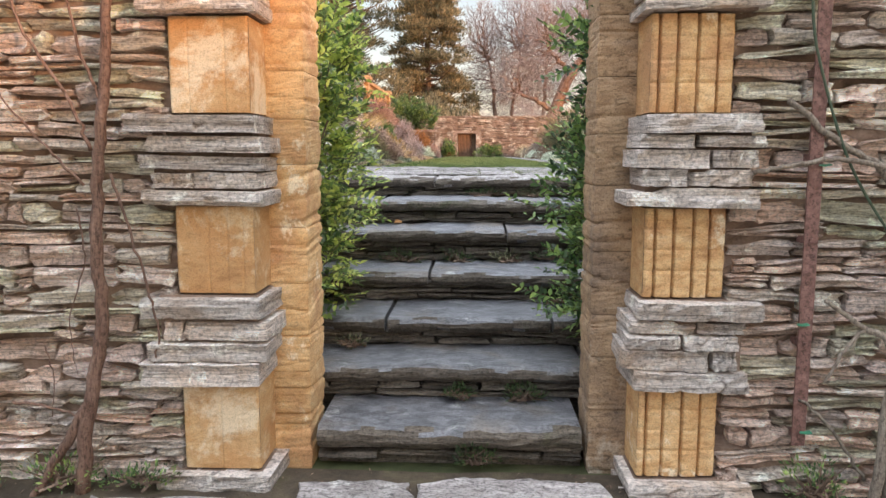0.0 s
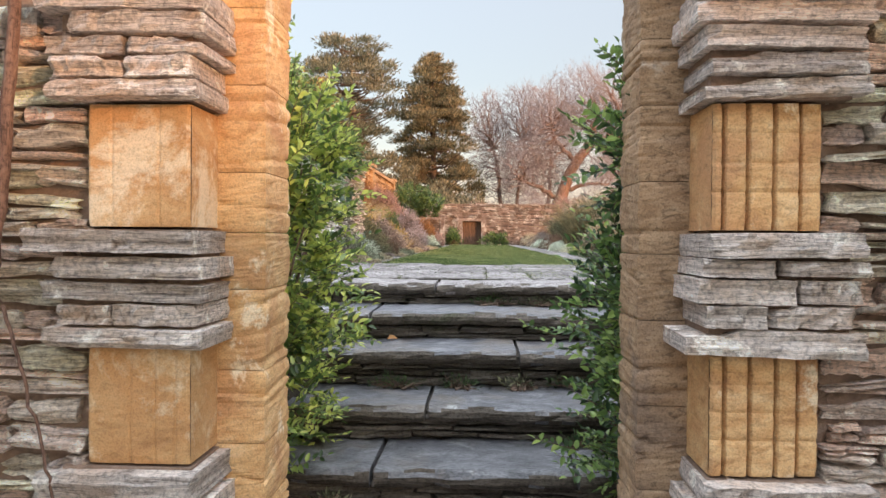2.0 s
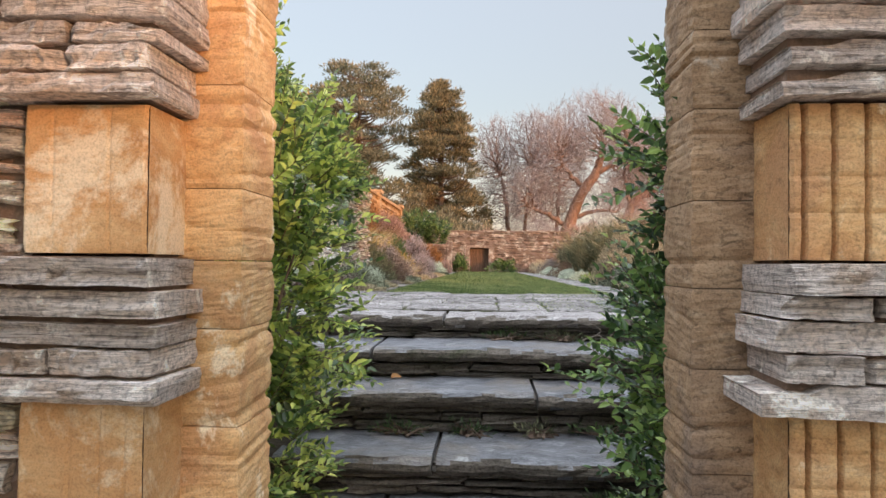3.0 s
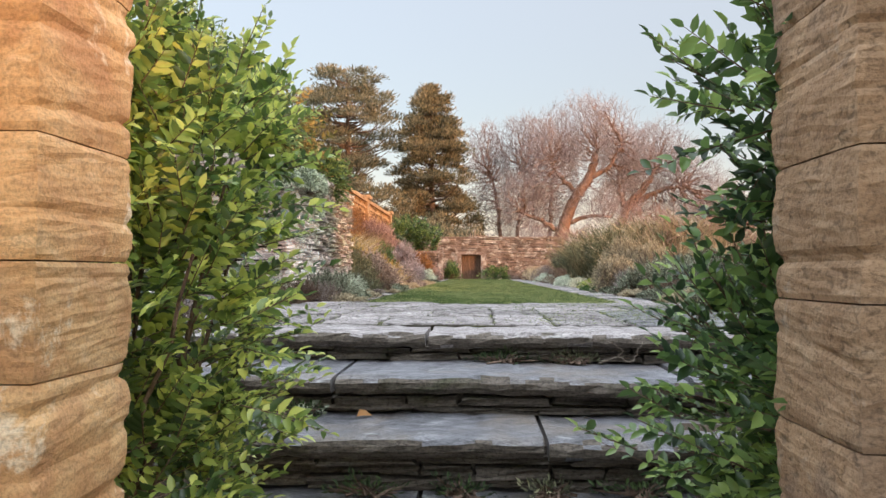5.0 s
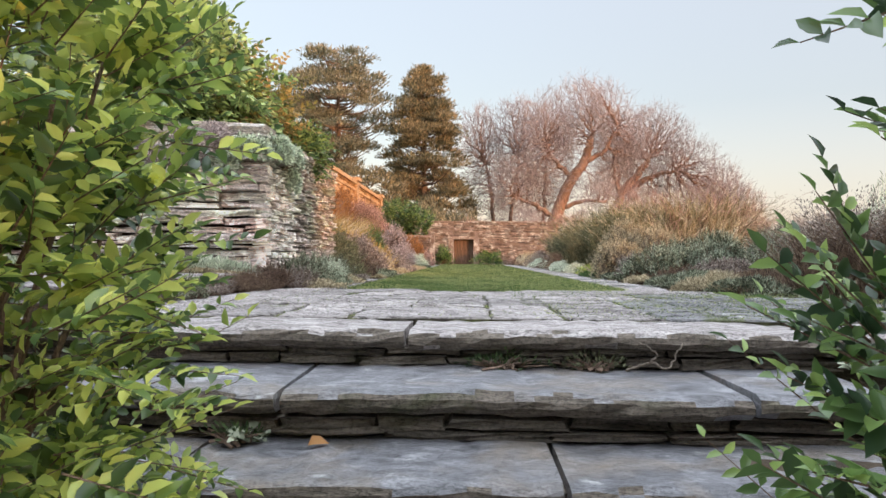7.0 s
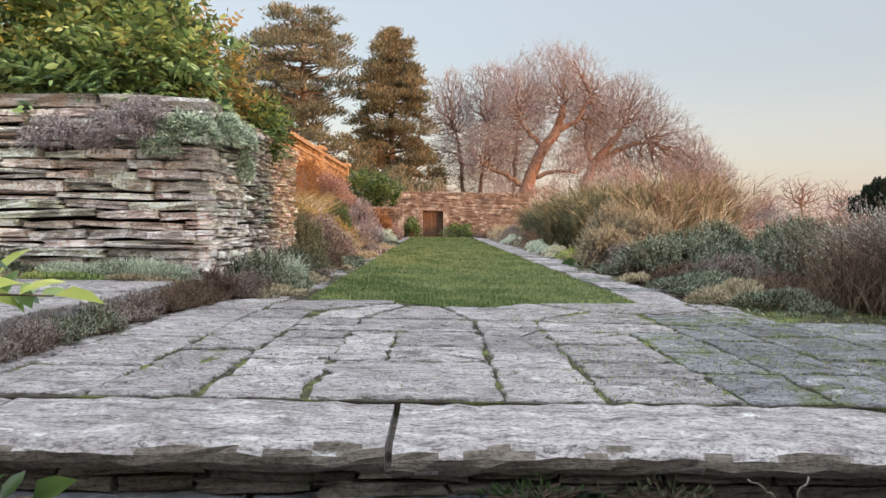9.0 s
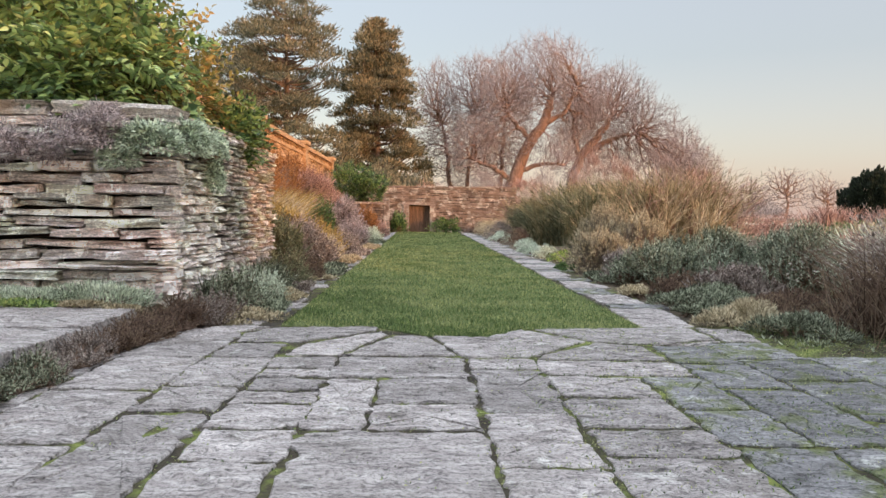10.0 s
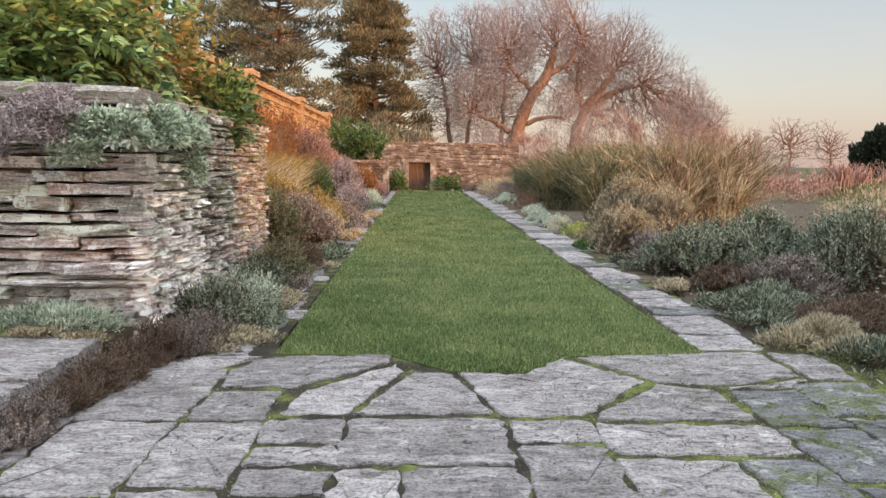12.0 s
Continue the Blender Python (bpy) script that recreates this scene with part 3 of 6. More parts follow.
# ---- steps ----
def slab(name, x0, x1, y0, y1, top, thick, material, seed, worn=0.02):
    """A riven tread stone: wavy front arris, uneven top, softened nose stained brown."""
    rng = np.random.default_rng(seed)
    n = max(4, int((x1 - x0) / 0.07))
    v, f = box_grid(n, 3, 3)
    u = v.copy()
    p = (v + 0.5) * np.array((x1 - x0, y1 - y0, thick)) + np.array((x0, y0, top - thick))
    ph = rng.uniform(0, 6, 4)
    wave = worn * (0.5 * np.sin(p[:, 0] * 5 + ph[0]) + 0.35 * np.sin(p[:, 0] * 13 + ph[1]) + 0.3 * np.sin(p[:, 0] * 31 + ph[2]))
    front = u[:, 1] < -0.49
    p[front, 1] += wave[front] + rng.normal(0, worn * 0.25, front.sum())
    p[front & (u[:, 2] > 0.49), 1] += 0.02
    p[front & (u[:, 2] < -0.49), 1] += 0.03
    p[front & (u[:, 2] > 0.49), 2] -= 0.012
    lip = (u[:, 1] < -0.1) & (u[:, 1] > -0.4)
    p[lip, 1] = y0 + 0.05 + np.where(u[lip, 2] > 0, 0, 0.02)
    p[:, 2] += rng.normal(0, 0.0035, len(p)) + 0.006 * np.sin(p[:, 0] * 3.1 + ph[3])
    ends = np.abs(u[:, 0]) > 0.49
    p[ends, 0] -= np.sign(u[ends, 0]) * 0.006
    me = mesh_of(name, p, f, material)
    me.materials.append(RISER)
    for q in me.polygons:
        if q.normal.y < -0.6:
            q.material_index = 1
    return me


TREADS = (  # nose y, top z, width, joints
    (3.50, 0.205, (-0.775, 0.545), ()),
    (3.94, 0.385, (-1.08, 0.88), (0.62,)),
    (4.38, 0.56, (-1.08, 0.88), (-0.52, 0.47)),
    (4.90, 0.755, (-1.1, 0.9), (-0.29,)),
    (5.46, 0.98, (-1.6, 1.5), (-1.02, 0.24)),
    (5.97, 1.165, (-1.6, 1.5), (-0.76, 0.98)),
    (6.60, 1.335, (-2.6, 2.6), (-1.75, -0.34, 1.55)),
)
for k, (y, z, (xa, xb), joints) in enumerate(TREADS):
    below = TREADS[k - 1][1] if k else 0.03
    deep = (TREADS[k + 1][0] if k < 6 else 7.06) - y + (0.12 if k < 6 else 0.1)
    core = box_mesh("core", xa, xb, y + 0.13, y + deep, below - 0.12, z - 0.05, RISER)
    st = tagged(new("stone_step", core), "wide dark slate garden step with rough riser stones", "step", "garden steps", "structure")
    cut = (xa, *joints, xb)
    for i, (a, b) in enumerate(zip(cut, cut[1:])):
        part("tread_slab", slab("tread_slab", a + 0.006, b - 0.006, y, y + deep, z, 0.085 if k else 0.1, STEP if k < 6 else PAVING, k * 7 + i), st, "smooth grey slate tread")
    courses(st, RISER, (xa, y + 0.07, 0), (1, 0, 0), xb - xa, below + 0.002, z - 0.088, (0, 1, 0), (0.035, 0.055), (0.25, 0.6), 0.12, (0.0, 0.025), seed=70 + k, name="riser_stone", gap=0.008)

# soil pockets beside the lower steps
for side, xa, xb in ((-1, -1.62, -1.06), (1, 0.86, 1.52)):
    v, f = box_grid(4, 8, 2)
    p = (v + 0.5) * np.array((xb - xa, 5.75 - 3.88, 1)) + np.array((xa, 3.88, 0))
    toph = 0.3 + (p[:, 1] - 3.88) / 1.87 * 0.75
    p[:, 2] = -0.05 + (v[:, 2] + 0.5) * toph + np.random.default_rng(3).normal(0, 0.01, len(p))
    tagged(new("soil_bed", mesh_of("soil_bed", p, f, SOIL)), "dark soil pocket beside the steps", "planting bed", kind="structure")


# ---- paving ----
def flag(name, poly, top, thick, material, seed, gap=0.013):
    """A riven flagstone over a polygon, with ragged edges and a softened arris."""
    rng = np.random.default_rng(seed)
    c = Vector((sum(p[0] for p in poly) / len(poly), sum(p[1] for p in poly) / len(poly)))
    rim = []
    for a, b in zip(poly, poly[1:] + poly[:1]):
        a, b = Vector(a), Vector(b)
        n = max(2, int((b - a).length / 0.06))
        inw = Vector((-(b - a).y, (b - a).x)).normalized()
        wide = gap * (0.8 + 1.1 * abs(inw.y)) * rng.uniform(0.7, 1.35)
        bow = rng.normal(0, 0.008)
        for i in range(n):
            q = a.lerp(b, i / n)
            q = q + Vector(rng.normal(0, 0.011, 2)) + inw * (bow * math.sin(math.pi * i / n))
            if i == 0:
                q = q.lerp(c, 0.02)
            rim.append(q + inw * wide + ((b - a).normalized() * gap if i == 0 else Vector((0, 0))))
    n = len(rim)
    tilt = rng.normal(0, 0.004, 2)

    def lift(q, z):
        return (q.x, q.y, z + (q.x - c.x) * tilt[0] + (q.y - c.y) * tilt[1])

    verts = [lift(q, top - thick) for q in rim] + [lift(q, top - 0.007 + rng.normal(0, 0.0015)) for q in rim]
    verts += [lift(q + (c - q).normalized() * 0.009, top + rng.normal(0, 0.002)) for q in rim]
    verts += [lift(q.lerp(c, 0.5), top + rng.normal(0, 0.005)) for q in rim] + [lift(c, top)]
    faces = []
    for r in range(3):
        for i in range(n):
            j = (i + 1) % n
            faces.append((r * n + i, r * n + j, (r + 1) * n + j, (r + 1) * n + i))
    faces += [(3 * n + i, 3 * n + (i + 1) % n, 4 * n) for i in range(n)]
    return mesh_of(name, verts, faces, material)


bed = box_mesh("pavement", -2.62, 0.25, 7.165, 10.95, 1.2, 1.338, MOSS, (30, 20, 1), 0.0015, 4)
terrace = tagged(new("pavement_terrace", bed), "riven grey slate flagstones with mossy joints", "paving", kind="structure")
part("joint_bed", box_mesh("joint_bed", 0.25, 3.4, 7.165, 10.95, 1.2, 1.338, MOSS_GREEN, (30, 20, 1), 0.0015, 6), terrace, "green mossy joint filling")
COLUMNS = (
    (-2.6, -2.02, (7.16, 8.0, 8.9, 9.7)),
    (-2.02, -1.5, (7.16, 7.75, 8.6, 9.45, 10.4)),
    (-1.5, -1.1, (7.16, 8.2, 8.7, 9.45, 9.95)),
    (-1.1, -0.7, (7.16, 7.56, 7.95, 8.35, 8.62, 8.9, 9.15, 9.5)),
    (-0.7, 0.06, (7.16, 7.93)),
    (-0.7, -0.43, (7.93, 8.9)),
    (-0.43, 0.06, (7.93, 8.38, 8.9)),
    (-0.72, 0.06, (8.9, 9.52)),
    (0.06, 0.46, (7.16, 7.5, 8.2, 9.15, 9.47)),
    (0.46, 0.97, (7.16, 7.62, 7.98, 8.5, 9.0)),
    (0.97, 1.32, (7.16, 7.74, 8.3, 8.98)),
    (0.46, 1.32, (9.0, 9.42)),
    (1.32, 1.72, (7.16, 7.74, 8.7, 9.35, 9.95)),
    (1.72, 2.2, (7.16, 8.1, 8.9, 9.5, 10.1)),
    (2.2, 2.9, (7.16, 8.0, 8.75, 9.6)),
)
FANS = (
    [(-0.7, 9.53), (0.03, 9.53), (-0.18, 10.32), (-0.42, 10.3)],
    [(-1.08, 9.53), (-0.72, 9.53), (-0.45, 10.3), (-0.5, 10.5), (-1.0, 9.95)],
    [(0.05, 9.5), (0.46, 9.5), (0.95, 10.1), (0.55, 10.65), (0.27, 10.28), (-0.16, 10.32)],
    [(0.47, 9.44), (1.3, 9.44), (1.3, 9.96), (0.98, 10.08), (0.5, 9.52)],
    [(-1.48, 9.98), (-1.04, 9.98), (-0.52, 10.52), (-0.55, 10.72), (-1.3, 10.68), (-1.5, 10.4)],
    [(0.62, 10.68), (0.97, 10.1), (1.4, 10.0), (1.9, 10.2), (1.9, 10.8), (1.5, 10.78)],
    [(1.33, 9.97), (1.72, 9.97), (1.9, 10.18), (1.4, 9.99)],
    [(1.92, 10.12), (2.2, 10.12), (2.25, 10.75), (1.93, 10.8)],
    [(-2.02, 9.72), (-1.53, 10.42), (-1.35, 10.7), (-2.0, 10.7)],
)
k = 0
for xa, xb, ys in COLUMNS:
    for ya, yb in zip(ys, ys[1:]):
        k += 1
        part("flagstone", flag("flagstone", [(xa, ya), (xb, ya), (xb, yb), (xa, yb)], 1.35, 0.06, PAVING_DAMP if xa > 0.9 else PAVING, k), terrace)
for poly in FANS:
    k += 1
    part("flagstone", flag("flagstone", [tuple(q) for q in poly], 1.35, 0.06, PAVING, k), terrace)

for nm, xa, xb, ya, yb in (("ground_bed_east", 2.0, 14.0, 6.9, 42.3), ("ground_bed_west", -2.6, -1.5, 7.2, 42.3), ("ground_bed_bastion", -6, -2.3, 10.64, 11.2)):
    tagged(new(nm, box_mesh(nm, xa, xb, ya, yb, 1.2, 1.31 if xb > -1.6 else 1.47, BED_SOIL, (12, 40, 1), 0.008, 12)), "bare brown soil of the winter border", "planting bed", kind="structure")

# stone edging strips along the lawn
for nm, xa, xb, y0, y1 in (("pavement_east", 1.56, 2.12, 10.85, 40.5), ("pavement_west", -1.68, -1.34, 10.7, 40.5)):
    strip = tagged(new(nm, box_mesh(nm, xa, xb, y0, y1, 1.2, 1.325, MOSS)), "narrow slate edging path beside the lawn", "path", kind="structure")
    rng, y = np.random.default_rng(8), y0
    while y < y1:
        ln = rng.uniform(0.35, 0.75)
        w0, w1 = xa + rng.normal(0, 0.03), xb + rng.normal(0, 0.09)
        part("flagstone", flag("flagstone", [(w0, y), (w1, y), (w1 + rng.normal(0, 0.03), min(y + ln, y1)), (w0, min(y + ln, y1))], 1.345 if xa > 0 else 1.34, 0.05, PAVING_DAMP if k % 3 == 0 else PAVING, k), strip)
        y, k = y + ln, k + 1

# lower court flags before the first step
court = tagged(new("pavement_court", box_mesh("pavement_court", -2.4, 2.2, 1.9, 3.46, -0.08, 0.012, SOIL, (20, 12, 1), 0.004, 5)), "large worn slate flags and bare soil in the gateway", "paving", kind="structure")
for poly in ([(-0.8, 2.3), (-0.16, 2.3), (-0.27, 3.32), (-0.8, 3.3)], [(-0.15, 2.3), (0.7, 2.3), (0.62, 3.36), (-0.05, 3.38), (-0.26, 3.3)], [(-1.7, 2.2), (-0.82, 2.2), (-0.82, 3.1), (-1.7, 3.1)], [(0.72, 2.2), (1.6, 2.2), (1.6, 3.12), (0.72, 3.12)]):
    k += 1
    part("flagstone", flag("flagstone", poly, 0.035, 0.06, PAVING, k), court)

# lawn
lawn_poly = [(-1.3, 10.74), (-0.55, 10.7), (-0.18, 10.32), (0.25, 10.28), (0.6, 10.68), (1.52, 10.72), (1.5, 25), (1.45, 41), (-1.45, 41), (-1.36, 25)]
bm = bmesh.new()
loop = [bm.verts.new((x, y, 1.345)) for x, y in lawn_poly]
low = [bm.verts.new((x, y, 1.2)) for x, y in lawn_poly]
bm.faces.new(loop)
for i in range(len(loop)):
    j = (i + 1) % len(loop)
    bm.faces.new((loop[i], low[i], low[j], loop[j]))
lawn = tagged(new("lawn", from_bm("lawn", bm, TURF)), "long mown green lawn walk", "lawn", kind="structure")


def inside(px, py, poly):
    hit = np.zeros(len(px), bool)
    for (xa, ya), (xb, yb) in zip(poly, poly[1:] + poly[:1]):
        cross = (ya > py) != (yb > py)
        with np.errstate(divide="ignore", invalid="ignore"):
            hit ^= cross & (px < (xb - xa) * (py - ya) / (yb - ya) + xa)
    return hit


rng = np.random.default_rng(2)
N = 125000
gy = 10.25 + 31 * rng.random(N) ** 2.2
gx = rng.uniform(-1.5, 1.6, N)
ok = inside(gx, gy, lawn_poly)
gx, gy = gx[ok], gy[ok]
n = len(gx)
far = 1 + (gy - 10) / 12
ang, hgt, wid = rng.uniform(0, 2 * np.pi, n), rng.uniform(0.016, 0.04, n), 0.0022 * far
root = np.stack((gx, gy, np.full(n, 1.342)), 1)
side = np.stack((np.cos(ang), np.sin(ang), np.zeros(n)), 1) * wid[:, None]
tip = root + np.stack((rng.normal(0, 0.014, n), rng.normal(0, 0.014, n), hgt), 1)
verts = np.stack((root - side, root + side, tip), 1).reshape(-1, 3)
tagged(new("grass", mesh_of("grass", verts, np.arange(3 * n).reshape(-1, 3), GRASS)), "short green winter grass of the lawn", "grass", kind="stuff")

# ---- west bastion of dry stone, and the long terrace wall beyond it ----
bastion = tagged(new("wall_bastion", box_mesh("wall_bastion", -9, -2.36, 11.18, 14.9, 1.1, 3.0, DARK_GAP)), "weathered drystone retaining wall of long pale slates", "wall", kind="structure")
courses(bastion, DRY_WALL, (-5.6, 11.04, 0), (1, 0, 0), 3.42, 1.35, 2.98, (0, 1, 0), (0.06, 0.115), (0.3, 0.8), 0.2, (0.0, 0.12), seed=21, rest=DRY_REST, gap=0.015, limit=190, keep=lambda s, z: s > 1.2, tilt=1.8, rough=0.85)
courses(bastion, DRY_WALL, (-2.22, 11.02, 0), (0, 1, 0), 3.95, 1.35, 2.98, (-1, 0, 0), (0.045, 0.085), (0.14, 0.42), 0.18, (0.0, 0.06), seed=22, rest=DRY_REST, gap=0.014, limit=110, keep=lambda s, z: s < 1.4, tilt=2.2, rough=0.9)
for k, (x, y, w, dp, r) in enumerate(((-2.72, 11.3, 0.95, 0.5, 2), (-3.65, 11.28, 0.85, 0.5, -1), (-4.5, 11.3, 0.8, 0.5, 1), (-2.5, 12.0, 0.42, 0.7, -3), (-2.48, 12.8, 0.4, 0.75, 2), (-2.5, 13.7, 0.42, 0.9, -2))):
    part("coping_stone", rocks(PIER_SLATE, 0.7)[k], bastion, "long grey coping slate", pose(x, y, 3.03 - 0.02 * (k > 2), 0, r, 0) @ Matrix.Diagonal((w, dp, 0.11, 1)))

terrace_wall = tagged(new("wall_terrace", box_mesh("wall_terrace", -5.2, -4.86, 15.0, 42.3, 1.1, 4.64, MORTAR)), "ochre stone terrace wall with moulded coping", "wall", kind="structure")
courses(terrace_wall, DRY_WALL, (-4.8, 15.0, 0), (0, 1, 0), 27.3, 1.5, 4.62, (-1, 0, 0), (0.1, 0.17), (0.25, 0.7), 0.16, (0.0, 0.025), seed=23, rest=OCHRE_REST, limit=0, gap=0.014)
part("string_course", box_mesh("string_course", -5.22, -4.74, 14.9, 42.3, 4.38, 4.46, OCHRE_REST, (1, 24, 1), 0.004, 6), terrace_wall, "projecting amber string course")
part("coping", box_mesh("coping", -5.26, -4.68, 14.9, 42.35, 4.644, 4.78, OCHRE_REST, (1, 24, 1), 0.005, 7), terrace_wall, "amber stone coping")
for y in (17.7, 25.7, 33.7, 41.9):
    part("pilaster", box_mesh("pilaster", -4.86, -4.66, y - 0.28, y + 0.28, 1.3, 4.638, OCHRE_REST, (2, 2, 10), 0.006, int(y)), terrace_wall)
    part("pier_cap", box_mesh("pier_cap", -5.3, -4.58, y - 0.4, y + 0.4, 4.784, 4.92, OCHRE_REST, (3, 3, 1), 0.006, 8), terrace_wall)
# low retaining wall across the head of the west bed, with raised soil behind it
far_left = tagged(new("wall_west_far", box_mesh("wall_west_far", -4.64, -1.98, 38.0, 38.4, 1.1, 2.62, MORTAR)), "low pinkish rubble retaining wall", "wall", kind="structure")
courses(far_left, FAR_STONE, (-4.64, 37.96, 0), (1, 0, 0), 2.66, 1.5, 2.62, (0, 1, 0), (0.09, 0.15), (0.2, 0.55), 0.12, (0.0, 0.03), seed=24, limit=0, gap=0.016)
part("coping", box_mesh("coping", -4.64, -1.94, 37.88, 38.44, 2.624, 2.72, FAR_STONE, (8, 1, 1), 0.006, 9), far_left)
part("end_pier", box_mesh("end_pier", -1.97, -1.72, 37.9, 38.5, 1.2, 2.9, FAR_STONE, (2, 2, 8), 0.01, 10), far_left)
tagged(new("ground_bed_upper", box_mesh("ground_bed_upper", -4.64, -1.98, 38.42, 42.3, 1.2, 2.58, BED_SOIL, (6, 6, 1), 0.01, 13)), "raised soil behind the low retaining wall", "planting bed", kind="structure")
bv, bf = box_grid(14, 60, 1)
bp = (bv + 0.5) * np.array((2.82, 22.98, 1.0)) + np.array((-4.64, 15.0, 1.15))
rise = np.clip((-1.9 - bp[:, 0]) / 2.7, 0, 1)
bp[:, 2] = np.where(bv[:, 2] > 0, 1.315 + 0.5 * rise + np.random.default_rng(14).normal(0, 0.02, len(bp)), 1.15)
tagged(new("ground_bed_slope", mesh_of("ground_bed_slope", bp, bf, BED_SOIL)), "sloping soil of the wide west border", "planting bed", kind="structure")

# ---- end wall with its little doorway ----
for nm, xa, xb, za, zb in (("wall_north_west", -3.2, -0.95, 1.1, 3.52), ("wall_north_east", 0.12, 4.4, 1.1, 3.52), ("wall_north_head", -0.95, 0.12, 2.66, 3.52)):
    w = tagged(new(nm, box_mesh(nm, xa, xb, 42.45, 42.9, za, zb, MORTAR)), "reddish rubble stone end wall", "wall", kind="structure")
    rng, rv, rf, z = np.random.default_rng(31), [], [], za
    box_v, box_f = box_grid(1, 1, 1)
    while z < zb - 0.03:
        h, x = rng.uniform(0.05, 0.085), xa
        while x < xb:
            ln = min(rng.uniform(0.15, 0.5), xb - x)
            c = np.array((x + ln / 2, 42.5 - rng.uniform(0, 0.04), z + h / 2))
            rf += [tuple(i + 8 * len(rv) for i in q) for q in box_f]
            rv.append(box_v * np.array((ln - 0.02, 0.2, min(h, zb - z) - 0.015)) + c)
            x += ln
        z += h
    part("rubble", mesh_of("rubble", np.concatenate(rv), rf, FAR_STONE), w, kind="stuff")
    part("coping", box_mesh("coping", xa, xb, 42.35, 42.95, zb, zb + 0.08, FAR_STONE, (6, 1, 1), 0.006, 2), w) if zb > 3.5 else None
door = tagged(new("door_1", box_mesh("door_1", -0.93, 0.1, 42.62, 42.68, 1.3, 2.64, WOOD)), "small dark weathered wooden door in the end wall", "door", kind="structure")
for i in range(6):
    part("plank", box_mesh("plank", -0.92 + i * 0.17, -0.92 + i * 0.17 + 0.16, 42.585, 42.618, 1.32, 2.62, WOOD), door)
for nm, xa, xb, za, zb in (("door_jamb", -1.2, -0.945, 1.25, 2.66), ("door_jamb", 0.115, 0.4, 1.25, 2.66), ("lintel", -1.3, 0.5, 2.665, 2.8)):
    part(nm, box_mesh(nm, xa, xb, 42.3, 42.58, za, zb, FAR_STONE), door, "pinkish stone surround")

# raised flag bench on the west side, low wall on the east side
bench = tagged(new("stone_bench", box_mesh("stone_bench", -5.2, -2.36, 7.34, 10.6, 1.24, 1.405, RISER, (20, 24, 2), 0.008, 91)), "low raised slate slab platform", "stone platform", kind="structure")
for poly in ([(-3.3, 7.3), (-2.3, 7.3), (-2.33, 8.5), (-3.3, 8.42)], [(-3.3, 8.42), (-2.33, 8.5), (-2.28, 9.62), (-3.3, 9.5)], [(-3.3, 9.5), (-2.28, 9.62), (-2.34, 10.62), (-3.3, 10.6)], [(-4.3, 7.3), (-3.3, 7.3), (-3.3, 9.0), (-4.3, 9.0)], [(-4.3, 9.0), (-3.3, 9.0), (-3.3, 10.6), (-4.3, 10.6)], [(-5.25, 7.3), (-4.3, 7.3), (-4.3, 10.6), (-5.25, 10.6)]):
    k += 1
    part("flagstone", flag("flagstone", poly, 1.5, 0.1, PAVING, k, 0.008), bench)
low_wall = tagged(new("wall_east_far", box_mesh("wall_east_far", 13, 70, 46, 46.5, 1.1, 1.85, FAR_STONE, (60, 1, 3), 0.02, 3)), "low distant garden wall", "wall", kind="structure")
part("coping", box_mesh("coping", 13, 70, 45.9, 46.6, 1.855, 1.95, DRY_WALL), low_wall)

# added reflector out of view: pale floor that brightens the gate front
tagged(new("ground_court", box_mesh("ground_court", -13.9, 12.9, -13.9, 1.85, -0.06, 0.004, BOUNCE_GRAVEL, (20, 20, 1), 0.0)), "unseen pale gravel added to bounce light onto the gate wall", "gravel", kind="structure")
# added plain walls, unseen behind the walker, close the lower court; east one shades the gate
for nm, xa, xb, ya, yb, zt in (("wall_court_east", 13.0, 13.6, -14, 3.37, 5.0), ("wall_court_south", -14, 13, -14.5, -14, 2.2)):
    tagged(new(nm, box_mesh(nm, xa, xb, ya, yb, -0.1, zt, FAR_STONE, (8, 20, 8), 0.01, 4)), "plain unseen stone wall added to close the lower court", "wall", kind="structure")


# ---- plants: helpers ----
def unit(a):
    return a / np.maximum(np.linalg.norm(a, axis=-1, keepdims=True), 1e-9)


def leaf_arrays(P, D, N, L, W, rich=False, fold=0.25, droop=0.15):
    """Leaves at P, pointing along D with upper side N: vertices and faces."""
    n = len(P)
    D = unit(D)
    S = unit(np.cross(D, N))
    N = np.cross(S, D)
    L, W = L[:, None], W[:, None]
    if rich:
        st = [(0, 0, 0), (0.3, 0.42, fold), (0.66, 0.36, fold - droop), (1, 0, -droop * 1.6), (0.66, -0.36, fold - droop), (0.3, -0.42, fold), (0.32, 0, 0), (0.68, 0, -droop * 0.6)]
        fc = [(0, 6, 1), (6, 7, 2, 1), (7, 3, 2), (0, 5, 6), (6, 5, 4, 7), (7, 4, 3)]
        V = np.stack([P + D * L * a + S * W * b + N * W * c for a, b, c in st], 1)
        base = (np.arange(n) * 8).tolist()
        return V.reshape(-1, 3), [tuple(b + i for i in f) for b in base for f in fc]
    V = np.stack([P, P + D * L * 0.5 + S * W * 0.5 + N * W * fold, P + D * L, P + D * L * 0.5 - S * W * 0.5 + N * W * fold], 1)
    b = np.arange(n) * 4
    F = np.stack((np.stack((b, b + 2, b + 1), 1), np.stack((b, b + 3, b + 2), 1)), 1).reshape(-1, 3)
    return V.reshape(-1, 3), F.tolist()


